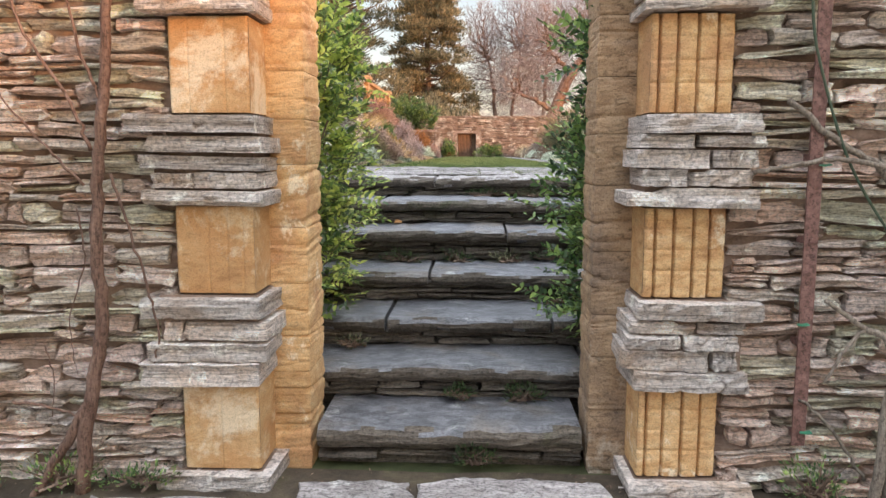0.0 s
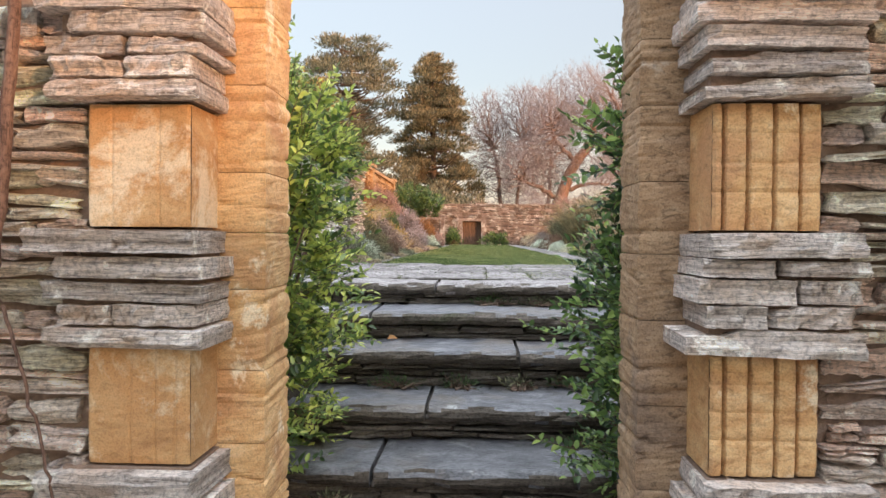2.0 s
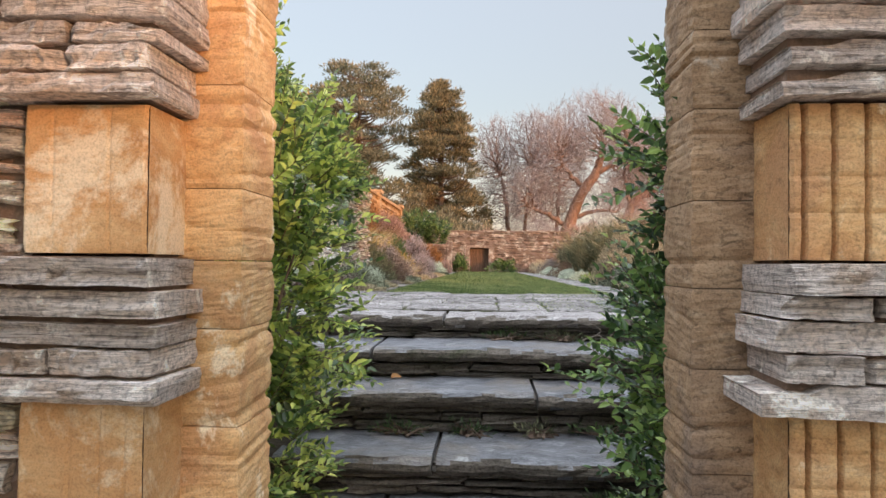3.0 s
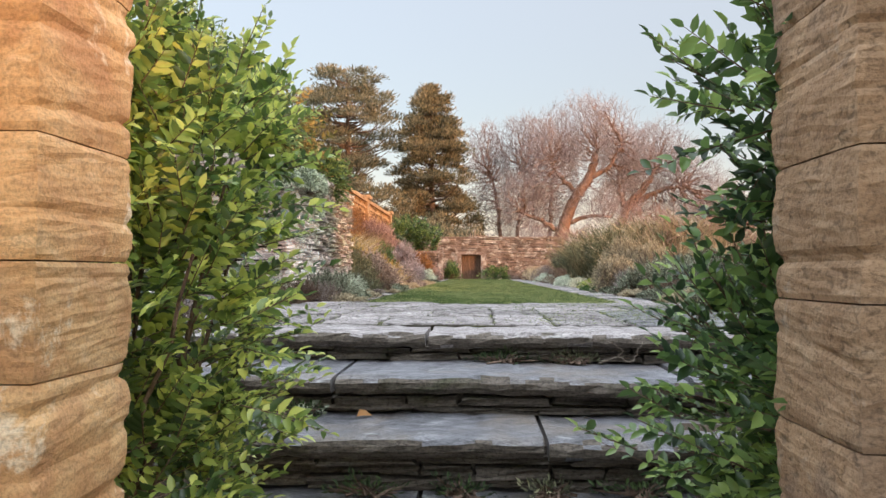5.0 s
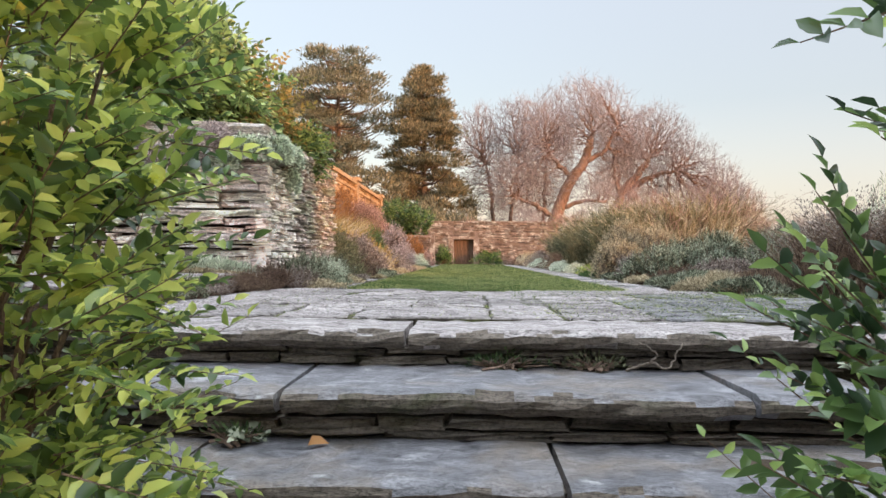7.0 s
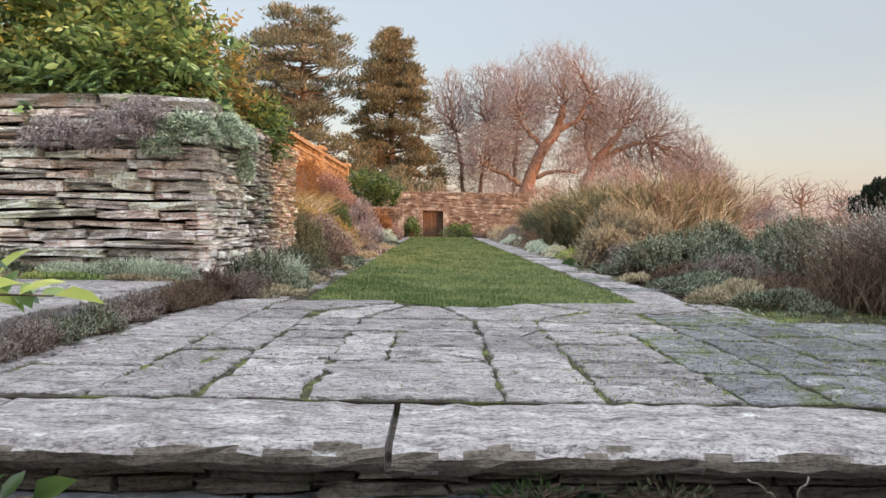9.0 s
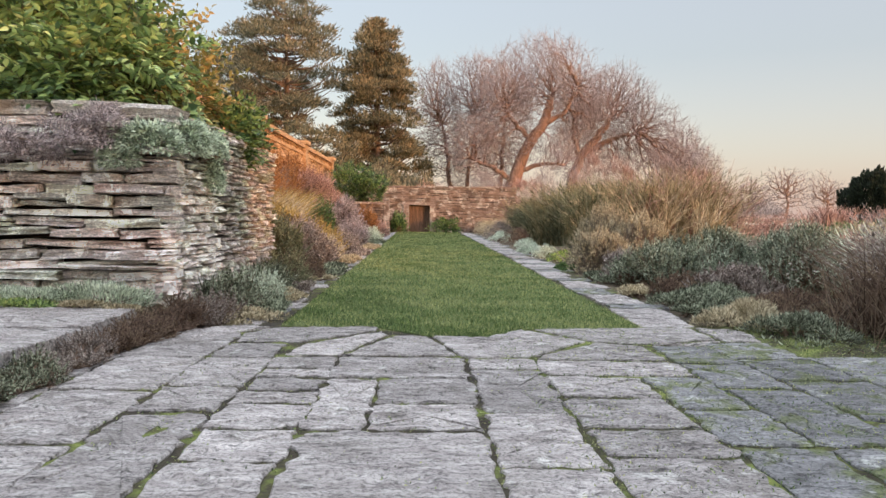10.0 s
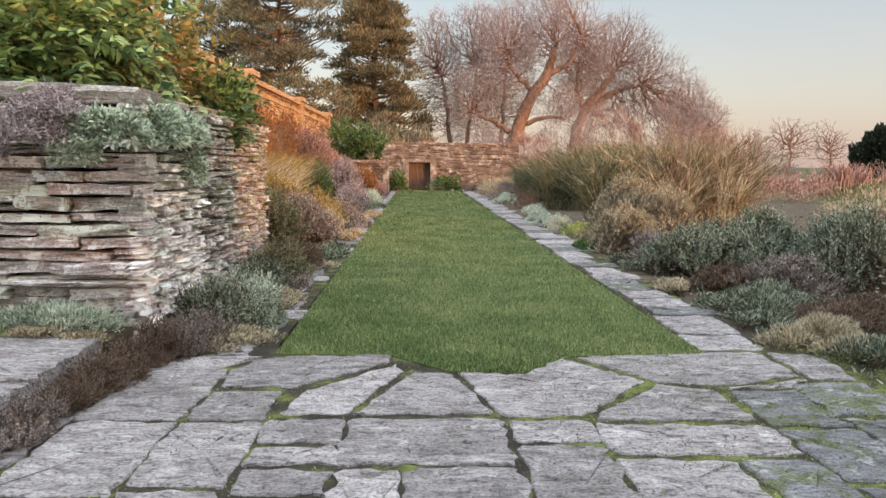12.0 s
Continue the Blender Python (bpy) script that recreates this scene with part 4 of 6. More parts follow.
def tube_arrays(segs, sides=4):
    """Tapered tubes from rows of p0, p1, r0, r1."""
    s = np.array(segs)
    p0, p1, r0, r1 = s[:, 0:3], s[:, 3:6], s[:, 6:7], s[:, 7:8]
    d = unit(p1 - p0)
    ref = np.where(np.abs(d[:, 2:3]) > 0.9, np.array([[1.0, 0, 0]]), np.array([[0, 0, 1.0]]))
    u = unit(np.cross(d, ref))
    w = np.cross(d, u)
    rings = []
    for p, r in ((p0, r0), (p1, r1)):
        for k in range(sides):
            a = 2 * np.pi * k / sides
            rings.append(p + r * (np.cos(a) * u + np.sin(a) * w))
    V = np.stack(rings, 1).reshape(-1, 3)
    b = (np.arange(len(s)) * 2 * sides)[:, None]
    F = np.concatenate([np.concatenate((b + k, b + (k + 1) % sides, b + sides + (k + 1) % sides, b + sides + k), 1) for k in range(sides)])
    return V, F.tolist()


def pipe_arrays(segs, sides=7):
    """One joined tube along a chain of segments, closed at both ends."""
    pts = np.array([s[0:3] for s in segs] + [segs[-1][3:6]])
    rad = np.array([s[6] for s in segs] + [segs[-1][7]])
    d = unit(np.gradient(pts, axis=0))
    ref = np.array((0.3, 1.0, 0.2))
    u = unit(np.cross(d, ref))
    w = np.cross(d, u)
    ang = 2 * np.pi * np.arange(sides) / sides
    V = pts[:, None] + rad[:, None, None] * (np.cos(ang)[None, :, None] * u[:, None] + np.sin(ang)[None, :, None] * w[:, None])
    F = [(i * sides + k, i * sides + (k + 1) % sides, (i + 1) * sides + (k + 1) % sides, (i + 1) * sides + k) for i in range(len(pts) - 1) for k in range(sides)]
    n = len(pts)
    F += [tuple(range(sides))[::-1], tuple(range((n - 1) * sides, n * sides))]
    return V.reshape(-1, 3), F


def bent(points, r0, r1, steps=6, seed=0, wobble=0.0):
    """Segments of a stem through the given points, tapering."""
    rng = np.random.default_rng(seed)
    pts = [Vector(p) for p in points]
    line = []
    for i in range(len(pts) - 1):
        a, b = pts[i], pts[i + 1]
        ma = (b - pts[i - 1]) / 2 if i else b - a
        mb = (pts[i + 2] - a) / 2 if i + 2 < len(pts) else b - a
        for k in range(steps):
            t = k / steps
            line.append((2 * t ** 3 - 3 * t ** 2 + 1) * a + (t ** 3 - 2 * t ** 2 + t) * ma + (3 * t ** 2 - 2 * t ** 3) * b + (t ** 3 - t ** 2) * mb)
    line.append(pts[-1])
    line = [p + Vector(rng.normal(0, wobble, 3)) if 0 < i < len(line) - 1 else p for i, p in enumerate(line)]
    n = len(line) - 1
    return [(*line[i], *line[i + 1], r0 + (r1 - r0) * i / n, r0 + (r1 - r0) * (i + 1) / n) for i in range(n)]


def ball(rng, n):
    u = unit(rng.normal(0, 1, (n, 3)))
    return u


def lumpy(u, seed, amount):
    """An uneven radius over directions."""
    r = np.random.default_rng(seed)
    out = np.ones(len(u))
    for _ in range(7):
        k, ph = r.normal(0, 3.2, 3), r.uniform(0, 6.28)
        out += amount * 0.4 * np.sin(u @ k + ph)
    return out


def broadleaf(name, at, blobs, twigs, leaf, material, label, category="shrub", seed=1, reach=(0.1, 0.26), pairs=6, sprays=(), stem=BARK, rise=0.5, shell=0.45, group=""):
    """An evergreen shrub: stems from its root, twigs with leaves in pairs over uneven blobs (centre and radii), and single long sprays."""
    rng = np.random.default_rng(seed)
    at = np.array(at, float)
    t = thing(name, at, label, category, group)
    vol = np.array([np.prod(b[1]) ** 0.8 for b in blobs])
    pick = rng.choice(len(blobs), twigs, p=vol / vol.sum())
    C = np.array([b[0] for b in blobs], float)[pick] - at
    R = np.array([b[1] for b in blobs], float)[pick]
    u = ball(rng, twigs)
    rad = (shell + (1 - shell) * rng.random(twigs) ** 0.6) * lumpy(u, seed, 0.3)
    B = C + u * R * rad[:, None]
    D = unit(u / R * R.mean(1, keepdims=True) + np.array((0, 0, rise)) + rng.normal(0, 0.35, (twigs, 3)))
    T = rng.uniform(*reach, twigs)
    if len(sprays):
        sp = np.array(sprays, float)
        B, D, T = np.concatenate((B, sp[:, :3] - at)), np.concatenate((D, unit(sp[:, 3:6]))), np.concatenate((T, sp[:, 6]))
    n = len(B)
    tw = np.concatenate((B, B + D * T[:, None], np.full((n, 1), 0.0028), np.full((n, 1), 0.001)), 1)
    segs = []
    for k, (c, r) in enumerate(blobs):
        for j in range(4):
            tip = np.array(c) - at + rng.normal(0, 0.45, 3) * np.array(r)
            mid = tip * np.array((0.55, 0.55, 0.5)) + rng.normal(0, 0.04, 3)
            segs += bent([tuple(rng.normal(0, 0.03, 3) * np.array((1, 1, 0))), tuple(mid), tuple(tip)], 0.014, 0.005, 4, k * 9 + j, 0.008)
    V1, F1 = tube_arrays(segs, 5)
    V2, F2 = tube_arrays(tw, 3)
    part("branchwork", mesh_of("branchwork", np.concatenate((V1, V2)), F1 + [tuple(i + len(V1) for i in f) for f in F2], stem), t, "thin brown stems", kind="stuff")
    m = pairs * 2 + 1
    f = (np.arange(m) // 2 + 0.5) / (pairs + 0.5)
    f[-1] = 1.0
    ref = unit(np.cross(D, rng.normal(0, 1, (n, 3)) * np.array((0.4, 0.4, 0.2)) + np.array((0, 0, 1.0))))
    up = np.cross(ref, D)
    LP, LD, LN, LL = [], [], [], []
    for k in range(m):
        s = 0 if k == m - 1 else (1 if k % 2 else -1)
        LP.append(B + D * (T * f[k])[:, None])
        LD.append(D * (0.55 if s else 1) + ref * s + up * 0.25 + rng.normal(0, 0.22, (n, 3)))
        LN.append(up + rng.normal(0, 0.3, (n, 3)))
        LL.append(leaf * rng.uniform(0.7, 1.2, n) * (1 - 0.3 * f[k]))
    LP, LD, LN, LL = map(np.concatenate, (LP, LD, LN, LL))
    V, F = leaf_arrays(LP, LD, LN, LL, LL * 0.52, True)
    part("foliage", mesh_of("foliage", V, F, material, smooth=True), t)
    return t


def mound(name, at, blobs, n, size, material, label, category="shrub", seed=1, width=0.16, rise=0.8, shell=0.6, lump=0.35, stem=None, group="", spread=0.45, puffs=0, into=None):
    """A low plant of many small upright leaves over uneven half blobs."""
    rng = np.random.default_rng(seed)
    at = np.array(at, float)
    t = into or thing(name, at, label, category, group)
    if into:
        at = np.array(into.location)
    if puffs:
        more = []
        for c, r in blobs:
            w = ball(rng, puffs)
            w[:, 2] = np.abs(w[:, 2])
            for q in w:
                k = rng.uniform(0.2, 0.38)
                more.append((tuple(np.array(c) + q * np.array(r) * (1 - k * 0.55)), tuple(np.array(r) * k)))
        blobs = more
    vol = np.array([np.prod(b[1]) ** 0.67 for b in blobs])
    pick = rng.choice(len(blobs), n, p=vol / vol.sum())
    C, R = np.array([b[0] for b in blobs], float)[pick] - at, np.array([b[1] for b in blobs], float)[pick]
    u = ball(rng, n)
    u[:, 2] = np.where(u[:, 2] < -0.25, -u[:, 2], u[:, 2])
    rad = (shell + (1 - shell) * rng.random(n) ** 0.5) * lumpy(u, seed, lump) * (1 + 0.12 * np.sin(u[:, 0] * 17 + seed) * np.sin(u[:, 1] * 15) )
    P = C + u * R * rad[:, None]
    D = unit(u + np.array((0, 0, rise)) + rng.normal(0, spread, (n, 3)))
    N = unit(u + rng.normal(0, 0.6, (n, 3)))
    L = size * rng.uniform(0.6, 1.4, n)
    V, F = leaf_arrays(P, D, N, L, L * width)
    part(name if into else "foliage", mesh_of("foliage", V, F, material), t, label if into else "")
    if into:
        return t
    segs = []
    for k in range(24):
        i = rng.integers(n)
        segs += bent([tuple(np.array(blobs[pick[i]][0]) * np.array((1, 1, 0)) - at * np.array((1, 1, 0)) + rng.normal(0, 0.04, 3) * np.array((1, 1, 0))), tuple(P[i] * 0.6), tuple(P[i])], 0.008, 0.003, 3, k)
    part("branchwork", mesh_of("branchwork", *tube_arrays(segs, 3), stem or BARK), t, kind="stuff")
    return t


def wisps(name, at, blobs, n, long, material, label, category="grass clump", seed=1, width=0.012, arch=0.35, lean=0.35, group="", into=None):
    """Arching blades or rods that spring from the base of each blob."""
    rng = np.random.default_rng(seed)
    at = np.array(at, float)
    t = into or thing(name, at, label, category, group)
    pick = rng.integers(len(blobs), size=n)
    C, R = np.array([b[0] for b in blobs], float)[pick] - at, np.array([b[1] for b in blobs], float)[pick]
    P = C + rng.normal(0, 0.45, (n, 3)) * R * np.array((1, 1, 0))
    P[:, 2] = C[:, 2] + R[:, 2] * 0.5 * rng.random(n)
    D = unit(np.concatenate((rng.normal(0, lean, (n, 2)), np.ones((n, 1))), 1))
    L = long * rng.uniform(0.5, 1.2, n)
    out = unit(D * np.array((1, 1, 0)) + 1e-6)
    S = unit(np.cross(D, rng.normal(0, 1, (n, 3)))) * (width / 2)
    M = P + D * (L * 0.55)[:, None]
    E = P + D * (L * 0.85)[:, None] + out * (L * arch)[:, None]
    V = np.stack((P - S, P + S, M + S * 0.8, M - S * 0.8, E), 1).reshape(-1, 3)
    b = np.arange(n) * 5
    F = [f for i in b.tolist() for f in ((i, i + 1, i + 2, i + 3), (i + 3, i + 2, i + 4))]
    part(name if into else "foliage", mesh_of("foliage", V, F, material), t, label if into else "")
    return t


def sprig_bush(name, at, blobs, n, long, needles, size, material, label, category="shrub", seed=1, stem=BARK, rise=0.7, width=0.36, group=""):
    """A dense shrub of upright sprigs set with short leaves over half blobs, on a dark twiggy heart."""
    rng = np.random.default_rng(seed)
    at = np.array(at, float)
    t = thing(name, at, label, category, group)
    more = []
    for c, r in blobs:
        w = ball(rng, 16)
        w[:, 2] = np.abs(w[:, 2])
        for q in w:
            f = rng.uniform(0.26, 0.46)
            more.append((np.array(c) + q * np.array(r) * (1 - f * 0.7), np.array(r) * f))
    pick = rng.integers(len(more), size=n)
    C, R = np.array([m[0] for m in more])[pick] - at, np.array([m[1] for m in more])[pick]
    u = ball(rng, n)
    u[:, 2] = np.abs(u[:, 2]) * np.where(rng.random(n) < 0.25, -0.4, 1)
    P = C + u * R * rng.uniform(0.7, 1.0, n)[:, None]
    P[:, 2] = np.maximum(P[:, 2], 0.01)
    D = unit(u * 0.9 + np.array((0, 0, rise)) + rng.normal(0, 0.22, (n, 3)))
    L = rng.uniform(*long, n)
    heart = np.array(blobs[0][0]) - at
    back = P + (heart - P) * 0.55
    back[:, 2] = np.maximum(back[:, 2] * 0.8, 0.0)
    tw = np.concatenate((np.concatenate((back, P, np.full((n, 1), 0.005), np.full((n, 1), 0.003)), 1), np.concatenate((P, P + D * L[:, None], np.full((n, 1), 0.0018), np.full((n, 1), 0.0008)), 1)))
    part("branchwork", mesh_of("branchwork", *tube_arrays(tw, 3), stem), t, "dark twiggy heart", kind="stuff")
    f = np.tile(np.linspace(0.0, 1.0, needles), n)
    k = np.repeat(np.arange(n), needles)
    Q = P[k] + D[k] * (L[k] * f)[:, None]
    o = unit(np.cross(D[k], rng.normal(0, 1, (n * needles, 3))))
    DD = unit(o * (0.9 - 0.5 * f)[:, None] + D[k] * 0.8)
    ln = 1.45 * size * rng.uniform(0.7, 1.3, n * needles) * (1.1 - 0.4 * f)
    V, F = leaf_arrays(Q, DD, D[k] + rng.normal(0, 0.2, (n * needles, 3)), ln, ln * width)
    part("foliage", mesh_of("foliage", V, F, material), t)
    return t


# ---- shrubs at the gateway ----
broadleaf("evergreen_shrub", (-1.3, 4.75, 0.62), [((-1.12, 4.7, 0.95), (0.28, 0.5, 0.42)), ((-1.05, 4.85, 1.55), (0.3, 0.52, 0.5)), ((-1.05, 4.95, 2.1), (0.27, 0.46, 0.38)), ((-1.3, 4.9, 2.55), (0.14, 0.3, 0.4)), ((-1.38, 4.6, 1.8), (0.35, 0.5, 0.8))],
          1120, 0.068, LAUREL, "glossy green evergreen shrub overhanging the steps", seed=3, pairs=7, reach=(0.1, 0.25),
          sprays=[(-0.95, 5.0, 1.32, 0.75, 0.6, 0.45, 0.42), (-0.9, 4.9, 1.2, 0.85, 0.2, 0.3, 0.32), (-1.0, 4.4, 0.75, 0.8, 0.1, 0.4, 0.3), (-1.0, 4.5, 0.95, 0.85, 0.2, 0.55, 0.33), (-0.98, 4.35, 0.55, 0.8, -0.1, 0.3, 0.28), (-1.15, 4.3, 1.12, 0.7, 0.55, 0.3, 0.5), (-1.15, 4.2, 1.0, 0.75, 0.5, 0.2, 0.42), (-1.1, 4.4, 1.0, 0.7, 0.6, 0.35, 0.4), (-1.1, 4.5, 1.3, 0.75, 0.4, 0.4, 0.4), (-1.2, 4.8, 2.7, 0.15, 0, 1, 0.3), (-0.85, 5.1, 2.15, 0.5, 0.3, 0.5, 0.25), (-0.9, 5.05, 1.45, 0.7, 0.4, 0.3, 0.28)])
broadleaf("evergreen_shrub", (1.08, 4.4, 0.5), [((0.87, 4.27, 0.85), (0.32, 0.45, 0.4)), ((0.8, 4.27, 1.35), (0.32, 0.42, 0.42)), ((0.92, 4.22, 1.8), (0.22, 0.34, 0.3)), ((0.68, 4.12, 2.12), (0.18, 0.26, 0.2)), ((0.82, 4.17, 2.5), (0.08, 0.14, 0.35)), ((0.88, 4.1, 2.3), (0.18, 0.25, 0.28)), ((1.02, 4.07, 1.4), (0.3, 0.4, 0.7))],
          1080, 0.066, LAUREL_DARK, "dark glossy evergreen shrub overhanging the steps", seed=4, pairs=7, reach=(0.1, 0.25),
          sprays=[(0.64, 4.07, 2.05, -0.8, 0, 0.45, 0.3), (0.62, 4.17, 1.2, -0.85, 0.25, 0.35, 0.3), (0.64, 4.47, 1.05, -0.8, 0.35, 0.3, 0.36), (0.72, 4.12, 2.6, -0.15, 0, 1, 0.4), (0.62, 4.07, 1.65, -0.7, 0.1, 0.5, 0.26), (0.67, 4.37, 0.8, -0.9, 0.1, 0.2, 0.28), (0.67, 4.17, 2.3, -0.5, 0.0, 0.8, 0.3), (0.77, 4.87, 1.0, -0.5, 0.4, 0.45, 0.4), (0.82, 4.97, 1.25, -0.55, 0.35, 0.5, 0.35)])

# ---- climbers, rail and cable on the gate wall ----
def stem_thing(name, lines, material, label, category, at, sides=7):
    t = thing(name, at, label, category)
    for i, (nm, pts, r0, r1, wob) in enumerate(lines):
        pts = [tuple(np.array(p) - np.array(at)) for p in pts]
        part(nm, mesh_of(nm, *pipe_arrays(bent(pts, r0, r1, 7, i, wob), sides), material, smooth=True), t)
    return t


Y = 3.2
stem_thing("climber", [
    ("trunk", [(-1.765, 3.16, 0.0), (-1.715, 3.17, 0.4), (-1.655, 3.2, 0.75), (-1.650, Y, 1.2), (-1.605, Y, 1.65), (-1.560, Y, 2.0), (-1.535, Y, 2.5)], 0.034, 0.02, 0.004),
    ("root", [(-1.715, 3.17, 0.42), (-1.835, 3.16, 0.22), (-1.985, 3.12, -0.02)], 0.03, 0.016, 0.004),
    ("twig", [(-1.575, Y, 1.45), (-1.515, Y, 1.25), (-1.435, Y, 0.95), (-1.395, Y, 0.72), (-1.455, Y, 0.5)], 0.007, 0.004, 0.004),
    ("twig", [(-1.655, Y, 1.55), (-1.735, Y, 1.75), (-1.935, Y, 2.1), (-2.035, Y, 2.5)], 0.009, 0.005, 0.004),
    ("twig", [(-1.695, Y, 1.4), (-1.885, Y, 1.6), (-2.135, Y, 1.9)], 0.007, 0.003, 0.004),
    ("twig", [(-1.595, Y, 1.75), (-1.685, Y, 2.0), (-1.755, Y, 2.4)], 0.008, 0.005, 0.003),
    ("twig", [(-1.735, Y, 1.3), (-1.715, Y, 1.05), (-1.795, Y, 0.8), (-1.775, Y, 0.55)], 0.004, 0.002, 0.003),
    ("twig", [(-2.135, Y, 1.5), (-2.105, Y, 1.1), (-2.135, Y, 0.75)], 0.009, 0.006, 0.004),
    ("twig", [(-2.085, Y, 0.42), (-1.935, Y, 0.4), (-1.785, Y, 0.36)], 0.008, 0.004, 0.003),
    ("twig", [(-1.915, Y, 0.68), (-1.885, Y, 0.52), (-1.905, Y, 0.35)], 0.004, 0.002, 0.003),
], VINE_BARK, "bare reddish-brown climber trained up the stone wall", "climber", (-1.765, 3.16, 0.0))
stem_thing("climber", [
    ("trunk", [(1.8, 3.15, -0.02), (1.79, 3.16, 0.5), (1.83, Y, 0.9), (1.82, Y, 1.2), (1.72, Y, 1.45), (1.5, Y, 1.6), (1.3, Y, 1.76)], 0.024, 0.013, 0.004),
    ("trunk", [(1.74, 3.15, -0.02), (1.76, 3.15, 0.3), (1.77, 3.17, 0.72), (1.68, Y, 0.8), (1.5, Y, 0.92)], 0.026, 0.009, 0.004),
    ("twig", [(1.68, Y, 0.8), (1.61, Y, 0.72), (1.52, Y, 0.56)], 0.01, 0.006, 0.003),
    ("twig", [(1.72, Y, 0.12), (1.6, Y, 0.3), (1.47, Y, 0.45), (1.42, Y, 0.48)], 0.008, 0.006, 0.003),
    ("twig", [(1.17, Y, 1.46), (1.3, 3.18, 1.49), (1.5, 3.17, 1.52), (1.75, 3.16, 1.48), (2.0, 3.16, 1.46)], 0.01, 0.012, 0.003),
    ("twig", [(1.77, 3.17, 0.72), (1.9, Y, 0.78), (2.1, Y, 0.75)], 0.018, 0.01, 0.004),
], GREY_BARK, "bare grey woody climber tied to the wall", "climber", (1.77, 3.15, -0.02))
rail = thing("trellis_rail", (1.43, 3.22, 0.27), "rusty brown iron upright fixed to the wall", "trellis")
part("bar", box_mesh("bar", -0.028, 0.028, -0.012, 0.0, 0, 2.6, RUSTED, (1, 1, 12), 0.001), rail)
for z in (0.04, 0.45, 0.9, 1.25, 1.6, 1.95):
    part("bolt", box_mesh("bolt", -0.008, 0.008, -0.022, -0.012, z, z + 0.016, RUSTED, (2, 2, 2), 0.0), rail)
    part("bracket", box_mesh("bracket", -0.02, 0.02, 0.0, 0.09, z - 0.01, z + 0.02, RUSTED), rail)
for z, x in ((0.06, 0.02), (0.54, -0.02), (1.22, 0.03)):
    part("tie", box_mesh("tie", x - 0.02, x + 0.025, -0.03, -0.014, z, z + 0.008, GREEN_TIE, (3, 1, 1), 0.002), rail, "green plastic plant tie")
stem_thing("cable", [("cable", [(1.35, 3.19, 2.6), (1.37, 3.19, 2.12), (1.43, 3.19, 1.85), (1.56, 3.19, 1.5), (1.75, 3.19, 1.2), (2.0, 3.19, 0.9)], 0.006, 0.006, 0.0)], HOSE, "thin dark green cable hanging on the wall", "cable", (1.35, 3.19, 2.6))

# ---- little plants on wall foot and risers ----
def tuft(at, r, n, size, material, label, seed, category="small plant", width=0.35, rise=0.6):
    mound("small_plant", at, [(at, r)], n, size, material, label, category, seed, width, rise, 0.3, 0.3, group="self-sown plants")


for k, (at, r, n) in enumerate((((0.02, 3.52, 0.05), (0.13, 0.07, 0.09), 260), ((0.28, 3.93, 0.23), (0.13, 0.05, 0.08), 200), ((-0.08, 3.93, 0.24), (0.09, 0.05, 0.06), 160), ((1.5, 3.17, 0.05), (0.16, 0.1, 0.22), 240), ((-1.5, 3.17, 0.06), (0.2, 0.07, 0.07), 220), ((-1.85, 3.17, 0.05), (0.2, 0.08, 0.12), 260), ((-2.25, 3.15, 0.03), (0.15, 0.08, 0.12), 160))):
    tuft(at, r, n, 0.026, FERN if at[1] > 3.4 else LAUREL_DARK, "small green weeds at the foot of the stones", 200 + k)
for k, (x, y, z, w) in enumerate(((-0.5, 5.42, 0.76, 0.2), (-0.12, 5.42, 0.76, 0.16), (0.25, 5.42, 0.76, 0.13), (0.62, 5.4, 0.77, 0.2), (0.55, 4.85, 0.57, 0.2), (-0.72, 4.34, 0.4, 0.14), (-0.9, 5.93, 0.99, 0.14), (0.1, 6.6, 1.17, 0.22), (0.5, 6.6, 1.17, 0.2))):
    tuft((x, y + 0.02, z), (w * 0.8, 0.045, 0.06), int(800 * w), 0.03, (FERN, FERN, BROOM)[k % 3], "small fern growing from the step riser", 220 + k, "fern", 0.3, 0.2)
for k, (x, y, z, n) in enumerate(((-0.83, 5.92, 0.985, 16), (1.62, 6.55, 1.18, 12), (-0.95, 4.86, 0.575, 12))):
    rng = np.random.default_rng(500 + k)
    ro = thing("rosette_plant", (x, y, z), "small plant with rounded blue-green leaves on the step", "small plant", "self-sown plants")
    a = rng.uniform(0, 6.28, n)
    D = np.stack((np.cos(a), np.sin(a), rng.uniform(0.2, 1.0, n)), 1)
    B = D * rng.uniform(0.01, 0.07, n)[:, None] * np.array((1.3, 0.5, 0.8))
    ln = rng.uniform(0.03, 0.055, n)
    part("foliage", mesh_of("foliage", *leaf_arrays(B, D, np.tile(np.array([[0, -0.3, 1.0]]), (n, 1)), ln, ln * 1.1, True), GREYGREEN, smooth=True), ro)
leaf = thing("fallen_leaf", (-0.63, 5.9, 0.988), "single fallen reddish-brown leaf on the step", "leaf")
part("blade", mesh_of("blade", *leaf_arrays(np.array([[0.0, 0, 0]]), np.array([[1.0, 0.2, 0.25]]), np.array([[0.0, -0.4, 1]]), np.array([0.075]), np.array([0.07]), True), RUST), leaf)
